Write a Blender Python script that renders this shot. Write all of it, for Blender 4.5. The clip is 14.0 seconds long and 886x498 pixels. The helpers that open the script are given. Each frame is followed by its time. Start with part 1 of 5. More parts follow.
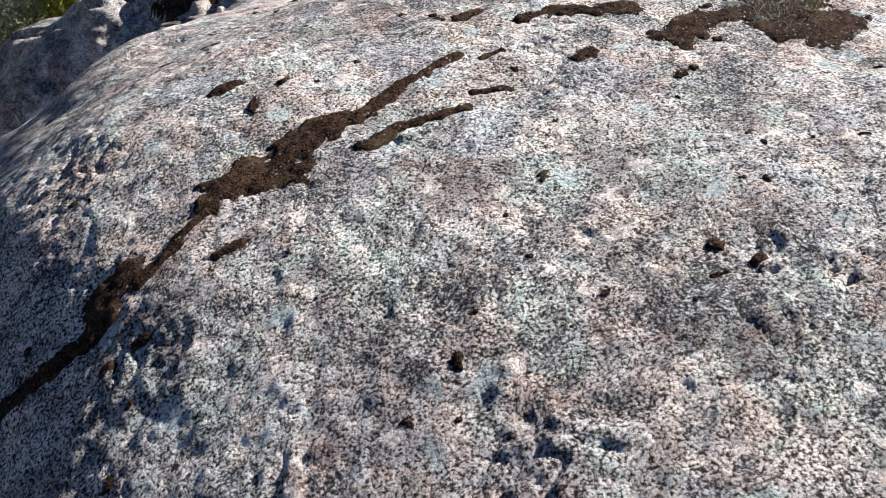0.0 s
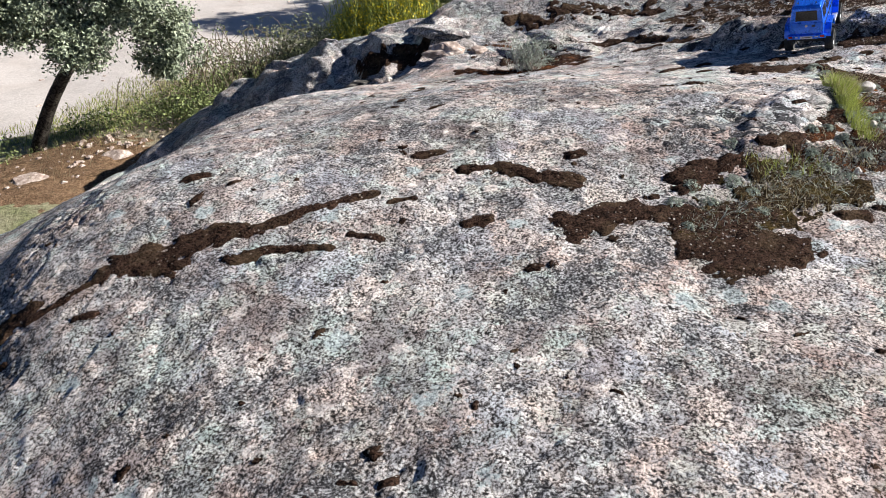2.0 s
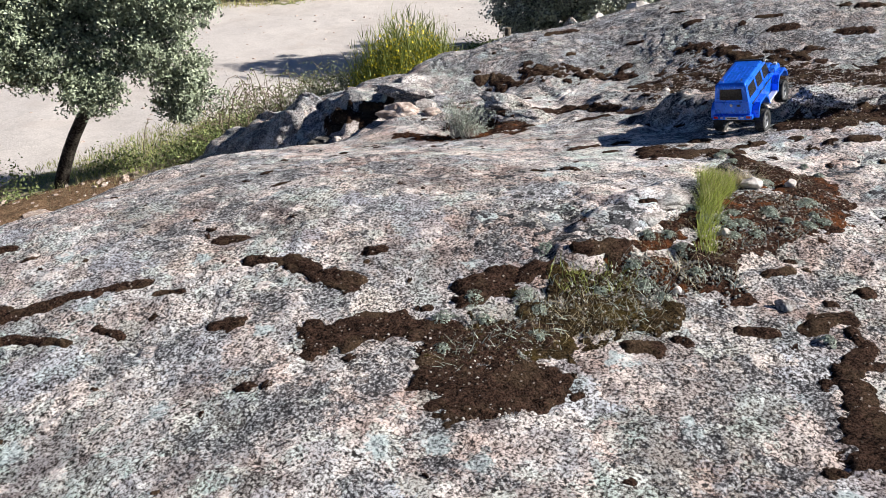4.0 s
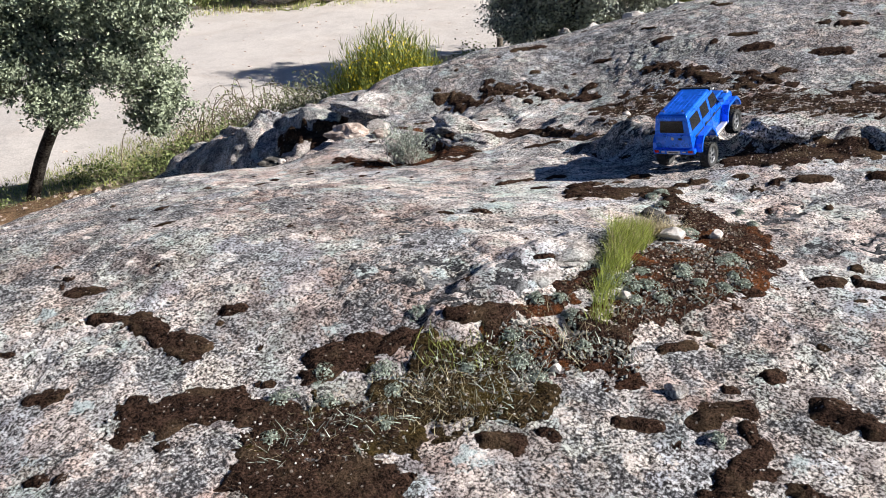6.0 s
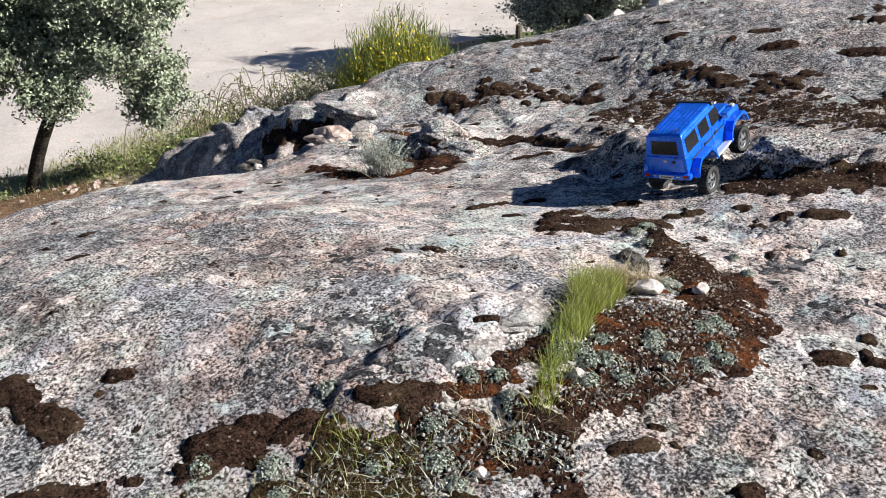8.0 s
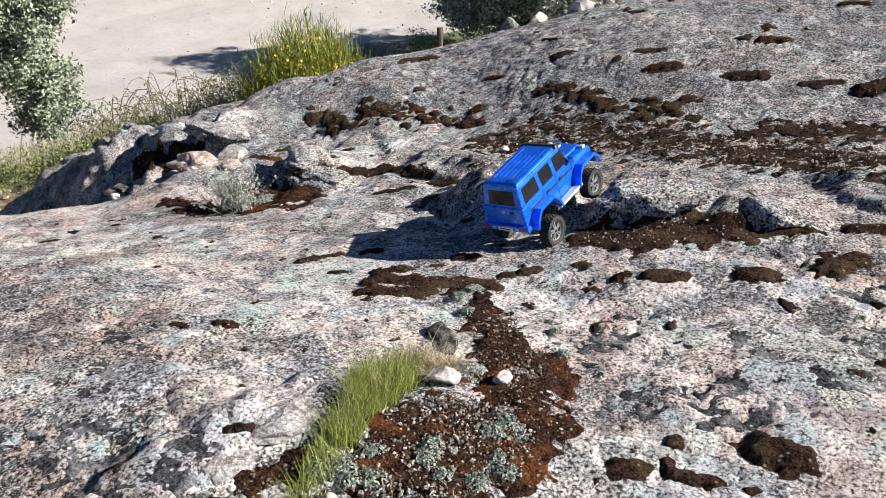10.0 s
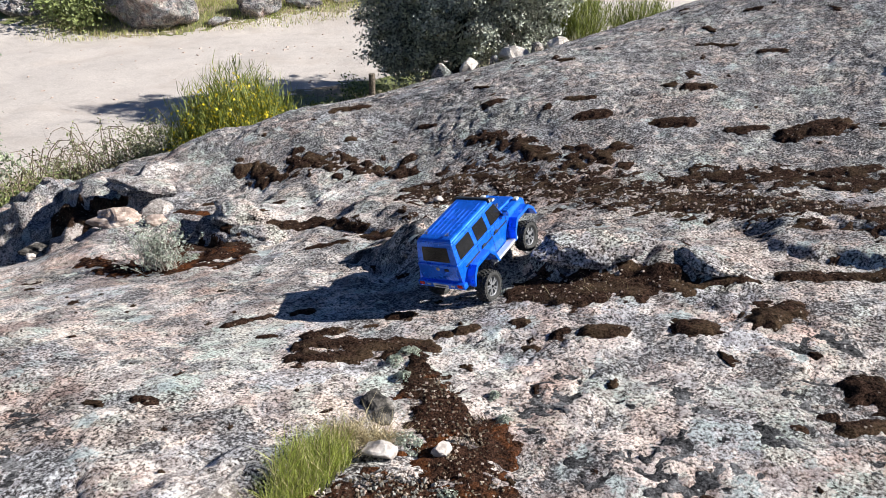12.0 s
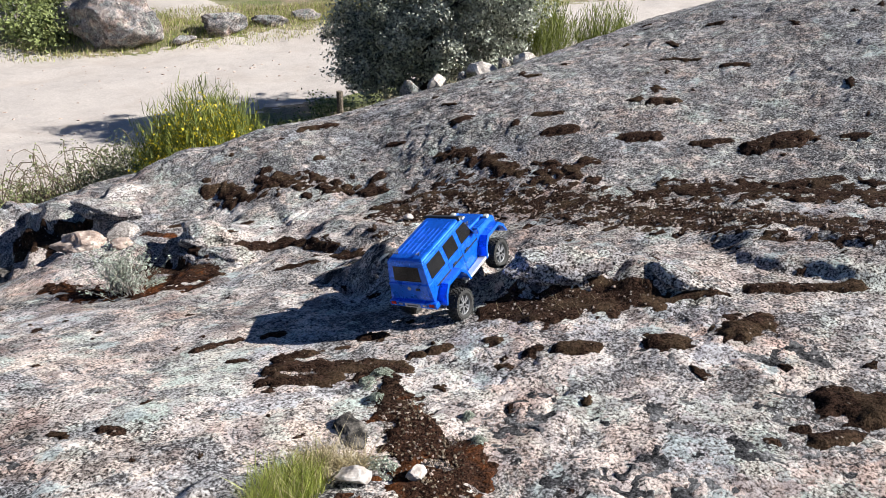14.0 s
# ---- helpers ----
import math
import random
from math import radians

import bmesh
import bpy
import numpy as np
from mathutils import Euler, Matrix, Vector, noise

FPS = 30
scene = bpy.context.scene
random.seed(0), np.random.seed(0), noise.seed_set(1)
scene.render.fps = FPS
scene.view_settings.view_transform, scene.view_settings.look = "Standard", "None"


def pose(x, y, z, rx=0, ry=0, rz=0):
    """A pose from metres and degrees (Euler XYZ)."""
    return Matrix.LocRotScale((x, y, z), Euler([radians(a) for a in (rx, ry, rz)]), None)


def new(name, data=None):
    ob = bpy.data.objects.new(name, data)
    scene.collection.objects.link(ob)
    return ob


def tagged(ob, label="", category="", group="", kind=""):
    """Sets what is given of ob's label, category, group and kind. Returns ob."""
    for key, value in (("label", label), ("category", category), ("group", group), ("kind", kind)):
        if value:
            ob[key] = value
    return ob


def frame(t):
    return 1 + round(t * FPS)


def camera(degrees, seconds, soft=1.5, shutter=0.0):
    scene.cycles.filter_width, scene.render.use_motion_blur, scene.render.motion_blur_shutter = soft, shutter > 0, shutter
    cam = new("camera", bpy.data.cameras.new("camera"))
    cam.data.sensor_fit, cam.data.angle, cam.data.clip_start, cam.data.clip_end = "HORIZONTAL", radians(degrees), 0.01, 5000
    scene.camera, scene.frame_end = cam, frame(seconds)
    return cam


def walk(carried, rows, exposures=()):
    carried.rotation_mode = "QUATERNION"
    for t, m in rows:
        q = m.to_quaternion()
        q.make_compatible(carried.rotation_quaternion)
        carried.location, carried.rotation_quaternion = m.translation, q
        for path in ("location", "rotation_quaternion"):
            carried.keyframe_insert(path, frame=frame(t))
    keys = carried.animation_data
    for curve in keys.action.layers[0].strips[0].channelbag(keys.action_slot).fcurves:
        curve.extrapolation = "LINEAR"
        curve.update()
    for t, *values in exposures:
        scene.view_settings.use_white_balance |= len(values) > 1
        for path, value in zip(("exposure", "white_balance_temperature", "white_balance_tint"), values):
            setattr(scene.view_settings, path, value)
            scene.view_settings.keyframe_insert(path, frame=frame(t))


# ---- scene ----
cam = camera(57.9, 14.0, soft=0.5)
METRES, EYE, TILT, LEAN, TURN = 4.5, 1.5, -32.43, 1.5055, 0.0
ROWS = [
    (0.0, 0.0, 0.0, 0.0, -0.0, 0.0, 0.0),
    (0.5, 0.081, -0.0193, 0.0487, 8.47, 0.44, -5.17),
    (1.0, 0.1581, 0.005, 0.0757, 12.02, 1.15, -9.12),
    (1.5, 0.2395, 0.0152, 0.0959, 19.12, 0.29, -13.31),
    (2.0, 0.3083, 0.0288, 0.1226, 23.35, -1.11, -15.41),
    (2.5, 0.359, 0.0802, 0.1574, 23.87, -0.82, -16.01),
    (3.0, 0.4136, 0.1061, 0.1823, 28.83, -0.67, -17.48),
    (3.5, 0.4593, 0.1364, 0.2098, 31.05, -1.15, -17.95),
    (4.0, 0.4674, 0.1774, 0.235, 30.87, -0.7, -18.56),
    (6.5, 0.5071, 0.3006, 0.3165, 33.91, -1.29, -19.74),
    (7.0, 0.498, 0.3301, 0.3288, 36.4, -2.39, -21.07),
    (7.5, 0.4881, 0.3508, 0.3466, 35.59, -2.97, -20.93),
    (8.0, 0.4936, 0.3741, 0.3614, 35.1, -3.24, -19.93),
    (8.5, 0.5103, 0.4133, 0.3857, 35.2, -4.07, -19.62),
    (9.0, 0.5266, 0.4406, 0.4113, 34.38, -4.12, -19.65),
    (11.5, 0.5159, 0.4826, 0.4498, 28.18, 0.69, -18.16),
    (12.0, 0.514, 0.4848, 0.4514, 27.22, 1.63, -17.83),
    (12.5, 0.5133, 0.4847, 0.4523, 26.53, 2.34, -17.35),
    (13.0, 0.5135, 0.4842, 0.4537, 26.17, 2.92, -16.94),
    (13.5, 0.5136, 0.4835, 0.4535, 25.9, 3.22, -16.76),
    (14.0, 0.5124, 0.4866, 0.4544, 25.12, 3.31, -16.59),
]
walk(cam, [(t, pose(0, 0, EYE, TILT, LEAN, TURN) @ pose(METRES * x, METRES * y, METRES * z, 90 + pitch, roll, yaw)) for t, x, y, z, yaw, pitch, roll in ROWS],
     [(0, 1.14), (0.5, 1.04), (1.5, 0.95), (2.5, 0.86), (14, 0.86)])

# ---- world, sun, exposure ----
SUN_AZ, SUN_EL = 29.0, 32.5
world = bpy.data.worlds.new("sky")
scene.world = world
world.use_nodes = True
wt = world.node_tree
sky = wt.nodes.new("ShaderNodeTexSky")
sky.sky_type, sky.sun_disc = "NISHITA", False
sky.ozone_density, sky.dust_density = 3.0, 0.3
sky.sun_elevation, sky.sun_rotation = radians(SUN_EL), radians(90 - SUN_AZ)
deep = wt.nodes.new("ShaderNodeMix")
deep.data_type, deep.blend_type, deep.inputs[0].default_value, deep.inputs[7].default_value = "RGBA", "MULTIPLY", 1.0, (0.72, 0.92, 1.25, 1)
wt.links.new(sky.outputs[0], deep.inputs[6])
wt.links.new(deep.outputs[2], wt.nodes["Background"].inputs[0])
wt.nodes["Background"].inputs[1].default_value = 0.027
sun = new("sun", bpy.data.lights.new("sun", "SUN"))
sun.data.energy, sun.data.angle, sun.data.color = 5.0, radians(0.53), (1.0, 0.985, 0.95)
away = Vector((math.cos(radians(SUN_AZ)) * math.cos(radians(SUN_EL)), math.sin(radians(SUN_AZ)) * math.cos(radians(SUN_EL)), math.sin(radians(SUN_EL))))
sun.matrix_world = Matrix.Translation(away * 30) @ away.to_track_quat("Z", "Y").to_matrix().to_4x4()


# ---- materials ----
def material(name, rough=0.8, metal=0.0, colour=(0.5, 0.5, 0.5), gloss=0.5):
    m = bpy.data.materials.new(name)
    m.use_nodes = True
    b = m.node_tree.nodes["Principled BSDF"]
    b.inputs["Roughness"].default_value, b.inputs["Metallic"].default_value = rough, metal
    b.inputs["Base Color"].default_value = (*colour, 1)
    b.inputs["Specular IOR Level"].default_value = gloss
    return m, m.node_tree, b


def cloud(nt, scale, detail=4.0, rough=0.6, warp=0.0):
    n, c = nt.nodes.new("ShaderNodeTexNoise"), nt.nodes.new("ShaderNodeTexCoord")
    n.inputs["Scale"].default_value, n.inputs["Detail"].default_value = scale, detail
    n.inputs["Roughness"].default_value, n.inputs["Distortion"].default_value = rough, warp
    nt.links.new(c.outputs["Object"], n.inputs["Vector"])
    return n.outputs["Fac"]


def ramp(nt, src, *stops):
    n = nt.nodes.new("ShaderNodeValToRGB")
    e = n.color_ramp.elements
    while len(e) < len(stops):
        e.new(0.5)
    for k, (at, c) in zip(e, stops):
        k.position, k.color = at, (c, c, c, 1) if isinstance(c, (int, float)) else (*c, 1)
    nt.links.new(src, n.inputs[0])
    return n.outputs[0]


def mix(nt, fac, a, b, mode="MIX"):
    n = nt.nodes.new("ShaderNodeMix")
    n.data_type, n.blend_type = "RGBA", mode
    for i, v in ((0, fac), (6, a), (7, b)):
        if isinstance(v, (int, float)):
            n.inputs[i].default_value = v
        elif isinstance(v, tuple):
            n.inputs[i].default_value = (*v, 1)
        else:
            nt.links.new(v, n.inputs[i])
    return n.outputs[2]


def relief(nt, b, src, strength, distance):
    n = nt.nodes.new("ShaderNodeBump")
    n.inputs["Strength"].default_value, n.inputs["Distance"].default_value = strength, distance
    nt.links.new(src, n.inputs["Height"])
    nt.links.new(n.outputs[0], b.inputs["Normal"])


def random_tint(nt):
    g = nt.nodes.new("ShaderNodeNewGeometry")
    return g.outputs["Random Per Island"]


def blotch(nt, scale, shake, seed):
    """A random value for each ragged patch of growth."""
    v, add, co, n1 = (nt.nodes.new(k) for k in ("ShaderNodeTexVoronoi", "ShaderNodeMix", "ShaderNodeTexCoord", "ShaderNodeTexNoise"))
    shift = nt.nodes.new("ShaderNodeVectorMath")
    shift.inputs[1].default_value = (seed * 3.7, seed * 1.3, seed)
    add.data_type, add.blend_type, add.inputs[0].default_value = "RGBA", "LINEAR_LIGHT", shake
    n1.inputs["Scale"].default_value, n1.inputs["Detail"].default_value, n1.inputs["Roughness"].default_value = scale * 2.2, 5, 0.75
    v.inputs["Scale"].default_value = scale
    nt.links.new(co.outputs["Object"], shift.inputs[0])
    nt.links.new(shift.outputs[0], n1.inputs["Vector"])
    nt.links.new(shift.outputs[0], add.inputs[6])
    nt.links.new(n1.outputs["Color"], add.inputs[7])
    nt.links.new(add.outputs[2], v.inputs["Vector"])
    s = nt.nodes.new("ShaderNodeSeparateColor")
    nt.links.new(v.outputs["Color"], s.inputs[0])
    return s.outputs[0], v.outputs["Distance"]


def steps_ramp(nt, src, *stops):
    out = ramp(nt, src, *stops)
    out.node.color_ramp.interpolation = "CONSTANT"
    return out


def rock_material(name, tone=1.0):
    """Pinkish granite under a crumbly crust of many lichens."""
    m, nt, b = material(name, 0.92, gloss=0.2)
    _, away_ = blotch(nt, 150, 0.007, 7)
    bead = ramp(nt, away_, (0.18, 0.64), (0.48, 0.54), (0.78, 0.26))
    fine, mid, big = mix(nt, 0.36, cloud(nt, 105, 4, 0.72, 0.15), bead), cloud(nt, 34, 5, 0.8, 0.5), cloud(nt, 2.6, 4, 0.6, 0.4)
    grain = mix(nt, 0.16, mix(nt, 0.2, fine, mid), mix(nt, 0.4, cloud(nt, 9, 5, 0.75, 0.6), cloud(nt, 2.1, 5, 0.7, 0.4)))
    # dark grain stops, here and below, paint shade between crumbs into the colour
    col = ramp(nt, grain, (0.425, (0.014, 0.012, 0.011)), (0.462, (0.16, 0.134, 0.124)), (0.50, (0.45, 0.42, 0.395)), (0.545, (0.75, 0.72, 0.695)))
    # bare, worn granite
    zone, zc, strip = (nt.nodes.new(k) for k in ("ShaderNodeSeparateXYZ", "ShaderNodeTexCoord", "ShaderNodeMath"))
    nt.links.new(zc.outputs["Object"], zone.inputs[0])
    strip.operation, strip.inputs[1].default_value, strip.inputs[2].default_value = "COMPARE", 4.55, 0.5
    nt.links.new(zone.outputs["Y"], strip.inputs[0])
    worn = ramp(nt, mix(nt, 0.2, cloud(nt, 1.7, 6, 0.7, 0.8), strip.outputs[0]), (0.46, 0), (0.58, 0.8))
    near = nt.nodes.new("ShaderNodeVectorMath")
    near.operation, near.inputs[1].default_value = "DISTANCE", (1.16, 3.70, 0.78)
    nt.links.new(zc.outputs["Object"], near.inputs[0])
    patch = ramp(nt, mix(nt, 0.35, near.outputs["Value"], cloud(nt, 5, 5, 0.7)), (0.25, 0.95), (0.33, 0))
    worn = mix(nt, 1.0, worn, patch, "LIGHTEN")
    edge, crown = nt.nodes.new("ShaderNodeMath"), nt.nodes.new("ShaderNodeMath")
    edge.operation, edge.inputs[1].default_value = "MULTIPLY_ADD", 1.6
    crown.operation, crown.inputs[1].default_value = "GREATER_THAN", 7.0
    nt.links.new(cloud(nt, 3, 5, 0.7), edge.inputs[0])
    nt.links.new(zone.outputs["Y"], edge.inputs[2])
    nt.links.new(edge.outputs[0], crown.inputs[0])
    lower = ramp(nt, crown.outputs[0], (0, 1), (1, 0.15))
    worn = mix(nt, 1.0, worn, lower, "MULTIPLY")
    col = mix(nt, worn, col, ramp(nt, grain, (0.41, (0.045, 0.035, 0.03)), (0.455, (0.42, 0.365, 0.335)), (0.53, (0.86, 0.80, 0.755))))
    # patches of lichen, large and small
    tint, _ = blotch(nt, 5.5, 0.13, 1)
    col = mix(nt, 0.9, col, steps_ramp(nt, tint, (0.0, (0.98, 0.89, 0.85)), (0.2, (1.00, 1.00, 1.00)), (0.42, (0.88, 0.96, 0.935)), (0.56, (1.08, 1.03, 1.00)), (0.68, (0.60, 0.57, 0.57)), (0.80, (1.02, 0.97, 0.92)), (0.9, (0.84, 0.88, 0.95))), "MULTIPLY")
    tint, _ = blotch(nt, 17, 0.06, 2)
    col = mix(nt, 0.85, col, steps_ramp(nt, tint, (0.0, (1.03, 0.95, 0.91)), (0.16, (0.58, 0.54, 0.54)), (0.28, (1.00, 1.00, 1.00)), (0.55, (0.84, 0.92, 0.90)), (0.70, (1.12, 1.08, 1.05)), (0.86, (0.74, 0.73, 0.76))), "MULTIPLY")
    # brownish stretches where the crust is thin
    col = mix(nt, mix(nt, 1.0, ramp(nt, cloud(nt, 1.35, 6, 0.72, 0.9), (0.50, 0), (0.60, 0.75)), lower, "MULTIPLY"), col, (0.70, 0.59, 0.56), "MULTIPLY")
    # smooth pale rosettes
    pick, dist3 = blotch(nt, 8.5, 0.085, 3)
    on = mix(nt, 1.0, ramp(nt, dist3, (0.24, 0.85), (0.38, 0)), ramp(nt, pick, (0.84, 0), (0.86, 1)), "MULTIPLY")
    col = mix(nt, on, col, ramp(nt, grain, (0.41, (0.10, 0.11, 0.11)), (0.475, (0.40, 0.455, 0.445)), (0.57, (0.58, 0.635, 0.625))))
    pick, dist3 = blotch(nt, 11, 0.05, 5)
    on = mix(nt, 1.0, ramp(nt, dist3, (0.22, 0.9), (0.34, 0)), ramp(nt, pick, (0.74, 0), (0.76, 1)), "MULTIPLY")
    col = mix(nt, on, col, ramp(nt, grain, (0.40, (0.18, 0.13, 0.10)), (0.455, (0.56, 0.46, 0.405)), (0.55, (0.86, 0.77, 0.71))))
    # sooty growth
    sooty = ramp(nt, grain, (0.45, (0.013, 0.013, 0.015)), (0.51, (0.11, 0.106, 0.112)), (0.565, (0.52, 0.51, 0.51)))
    col = mix(nt, ramp(nt, mix(nt, 0.35, cloud(nt, 7, 6, 0.8, 0.8), big), (0.505, 0), (0.56, 0.88)), col, sooty)
    col = mix(nt, mix(nt, 1.0, ramp(nt, cloud(nt, 15, 5, 0.8, 0.6), (0.47, 0), (0.53, 0.8)), crown.outputs[0], "MULTIPLY"), col, sooty)
    # shade of small pits, painted as near-black spots without relief
    pit_shade = ramp(nt, cloud(nt, 52, 4, 0.7, 0.4), (0.36, 0.97), (0.39, 0))
    col = mix(nt, pit_shade, col, (0.022, 0.019, 0.018))
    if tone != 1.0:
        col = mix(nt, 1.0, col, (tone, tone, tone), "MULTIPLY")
    nt.links.new(col, b.inputs["Base Color"])
    relief(nt, b, grain, 1.0, 0.010)
    return m


def crumb_material(name, dark, light, accent=None, scale=90, bump=0.02, specks=None):
    """Mossy, crumbly growth or soil."""
    m, nt, b = material(name, 0.95, gloss=0.05)
    fine = cloud(nt, scale, 4, 0.72)
    g = mix(nt, 0.35, fine, cloud(nt, scale * 0.28, 4, 0.7, 0.4))
    col = ramp(nt, g, (0.42, dark), (0.51, tuple(0.35 * v + 0.65 * d for v, d in zip(light, dark))), (0.62, light))
    if accent:
        col = mix(nt, ramp(nt, cloud(nt, 9, 4, 0.6), (0.5, 0), (0.62, 0.9)), col, ramp(nt, g, (0.40, tuple(v * 0.2 for v in accent)), (0.62, accent)))
    if specks:
        pick, away_ = blotch(nt, 95, 0.004, 4)
        on = mix(nt, 1.0, ramp(nt, away_, (0.28, 1), (0.38, 0)), ramp(nt, pick, (0.93, 0), (0.94, 1)), "MULTIPLY")
        col = mix(nt, on, col, specks)
    nt.links.new(col, b.inputs["Base Color"])
    relief(nt, b, g, 0.9, bump)
    return m


def leaf_material(name, dark, light, rough=0.5, trans=0.25):
    m, nt, b = material(name, rough)
    col = ramp(nt, random_tint(nt), (0.0, dark), (0.75, light), (1.0, tuple(min(1, v * 1.35) for v in light)))
    nt.links.new(col, b.inputs["Base Color"])
    t, a = nt.nodes.new("ShaderNodeBsdfTranslucent"), nt.nodes.new("ShaderNodeMixShader")
    a.inputs[0].default_value = trans
    nt.links.new(col, t.inputs[0])
    nt.links.new(b.outputs[0], a.inputs[1])
    nt.links.new(t.outputs[0], a.inputs[2])
    nt.links.new(a.outputs[0], nt.nodes["Material Output"].inputs[0])
    return m


def ground_material():
    m, nt, b = material("verge_ground", 0.95)
    g = cloud(nt, 26, 6, 0.72)
    earth = ramp(nt, g, (0.34, (0.13, 0.095, 0.06)), (0.62, (0.42, 0.33, 0.23)))
    grass = ramp(nt, g, (0.34, (0.05, 0.065, 0.018)), (0.6, (0.20, 0.22, 0.07)))
    dry = ramp(nt, g, (0.36, (0.16, 0.14, 0.075)), (0.62, (0.42, 0.38, 0.24)))
    col = mix(nt, ramp(nt, cloud(nt, 0.55, 5, 0.62), (0.42, 0), (0.56, 1)), earth, grass)
    col = mix(nt, ramp(nt, cloud(nt, 0.8, 4, 0.6), (0.52, 0), (0.62, 0.8)), col, dry)
    nt.links.new(col, b.inputs["Base Color"])
    relief(nt, b, g, 0.8, 0.05)
    return m


def road_material():
    m, nt, b = material("sandy_track", 0.95)
    g = cloud(nt, 34, 6, 0.7)
    col = ramp(nt, g, (0.3, (0.41, 0.355, 0.315)), (0.55, (0.545, 0.485, 0.44)), (0.75, (0.64, 0.575, 0.525)))
    col = mix(nt, ramp(nt, cloud(nt, 0.7, 5, 0.6, 1.0), (0.5, 0), (0.66, 0.6)), col, (0.45, 0.38, 0.33))
    col = mix(nt, ramp(nt, cloud(nt, 3.5, 6, 0.75, 0.5), (0.5, 0), (0.62, 0.35)), col, (0.36, 0.315, 0.28))
    nt.links.new(col, b.inputs["Base Color"])
    relief(nt, b, g, 0.5, 0.02)
    return m


def paint_material():
    m, nt, b = material("blue_paint", 0.28, 0.4)
    spots = cloud(nt, 70, 4, 0.6)
    nt.links.new(ramp(nt, spots, (0.35, (0.005, 0.13, 0.78)), (0.7, (0.010, 0.20, 1.0))), b.inputs["Base Color"])
    nt.links.new(ramp(nt, cloud(nt, 22, 5, 0.7), (0.4, 0.24), (0.7, 0.42)), b.inputs["Roughness"])
    b.inputs["Coat Weight"].default_value, b.inputs["Coat Roughness"].default_value = 0.6, 0.12
    return m


def plain(name, colour, rough, metal=0.0, scale=60, wear=0.25):
    """A plain finish with slight wear."""
    m, nt, b = material(name, rough, metal)
    nt.links.new(ramp(nt, cloud(nt, scale, 4, 0.65), (0.35, tuple(v * (1 - wear) for v in colour)), (0.68, colour)), b.inputs["Base Color"])
    return m


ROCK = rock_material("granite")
MOSS = crumb_material("dark_moss", (0.004, 0.0025, 0.002), (0.115, 0.064, 0.044), (0.14, 0.09, 0.055), 150, 0.03, (0.30, 0.25, 0.21))
MOSS_OLIVE = crumb_material("olive_moss", (0.007, 0.005, 0.003), (0.11, 0.072, 0.035), (0.125, 0.085, 0.026), 140, 0.03, (0.38, 0.33, 0.28))
RUSTY = crumb_material("rusty_moss", (0.007, 0.004, 0.003), (0.125, 0.062, 0.040), (0.27, 0.095, 0.034), 140, 0.03, (0.32, 0.27, 0.23))
GROUND, TRACK = ground_material(), road_material()
PAINT = paint_material()
RUBBER = plain("tyre_rubber", (0.055, 0.053, 0.05), 0.85, 0.0, 90, 0.5)
BLACK = plain("black_plastic", (0.02, 0.02, 0.021), 0.45)
TINTED = plain("tinted_window", (0.012, 0.012, 0.013), 0.22, 0.0, 20, 0.4)
SILVER = plain("satin_silver", (0.62, 0.62, 0.63), 0.28, 0.9)
STEPMETAL = plain("bright_step_metal", (0.78, 0.78, 0.80), 0.38, 0.25)
RIM = plain("rim_silver", (0.40, 0.40, 0.41), 0.4, 0.6)
RED = plain("red_lens", (0.55, 0.02, 0.015), 0.2)
WHITE = plain("white_plate", (0.75, 0.76, 0.78), 0.4)
CLEAR = plain("clear_lens", (0.7, 0.68, 0.62), 0.15)
STEEL = plain("dark_steel", (0.09, 0.09, 0.095), 0.4, 0.8)
EARTH = crumb_material("orange_earth", (0.10, 0.058, 0.032), (0.36, 0.23, 0.14), (0.26, 0.17, 0.10), 60, 0.02)
SOOT = crumb_material("sooty_lichen", (0.010, 0.010, 0.011), (0.16, 0.155, 0.16), (0.42, 0.41, 0.41), 120, 0.02, (0.55, 0.56, 0.55))
BARK = crumb_material("bark", (0.015, 0.013, 0.011), (0.11, 0.095, 0.08), None, 40, 0.03)
OAK_LEAF = leaf_material("oak_leaves", (0.045, 0.058, 0.028), (0.36, 0.40, 0.27), 0.5, 0.12)
DARK_LEAF = leaf_material("holm_oak_leaves", (0.06, 0.068, 0.045), (0.62, 0.64, 0.54), 0.5, 0.2)
SHRUB_LEAF = leaf_material("shrub_leaves", (0.06, 0.08, 0.02), (0.25, 0.29, 0.10), 0.55)
BRAMBLE_LEAF = leaf_material("bramble_leaves", (0.09, 0.09, 0.05), (0.33, 0.34, 0.19), 0.55)
BROOM_STEM = leaf_material("broom_stems", (0.055, 0.08, 0.012), (0.25, 0.28, 0.055), 0.55, 0.2)
YELLOW = leaf_material("yellow_flowers", (0.55, 0.42, 0.01), (0.78, 0.62, 0.03), 0.5)
GRASS = leaf_material("green_grass", (0.13, 0.155, 0.028), (0.41, 0.45, 0.11), 0.5, 0.3)
STRAW = leaf_material("dry_grass", (0.20, 0.15, 0.07), (0.55, 0.46, 0.28), 0.6, 0.2)
SAGE = leaf_material("grey_green_leaves", (0.16, 0.18, 0.13), (0.46, 0.50, 0.42), 0.7, 0.15)
SEDUM = leaf_material("stonecrop_leaves", (0.11, 0.12, 0.085), (0.40, 0.44, 0.36), 0.6, 0.15)
QUARTZ = crumb_material("pale_stone", (0.42, 0.36, 0.32), (0.80, 0.75, 0.70), None, 45, 0.006)
PALEROCK = rock_material("pale_lichen_rock", 1.12)
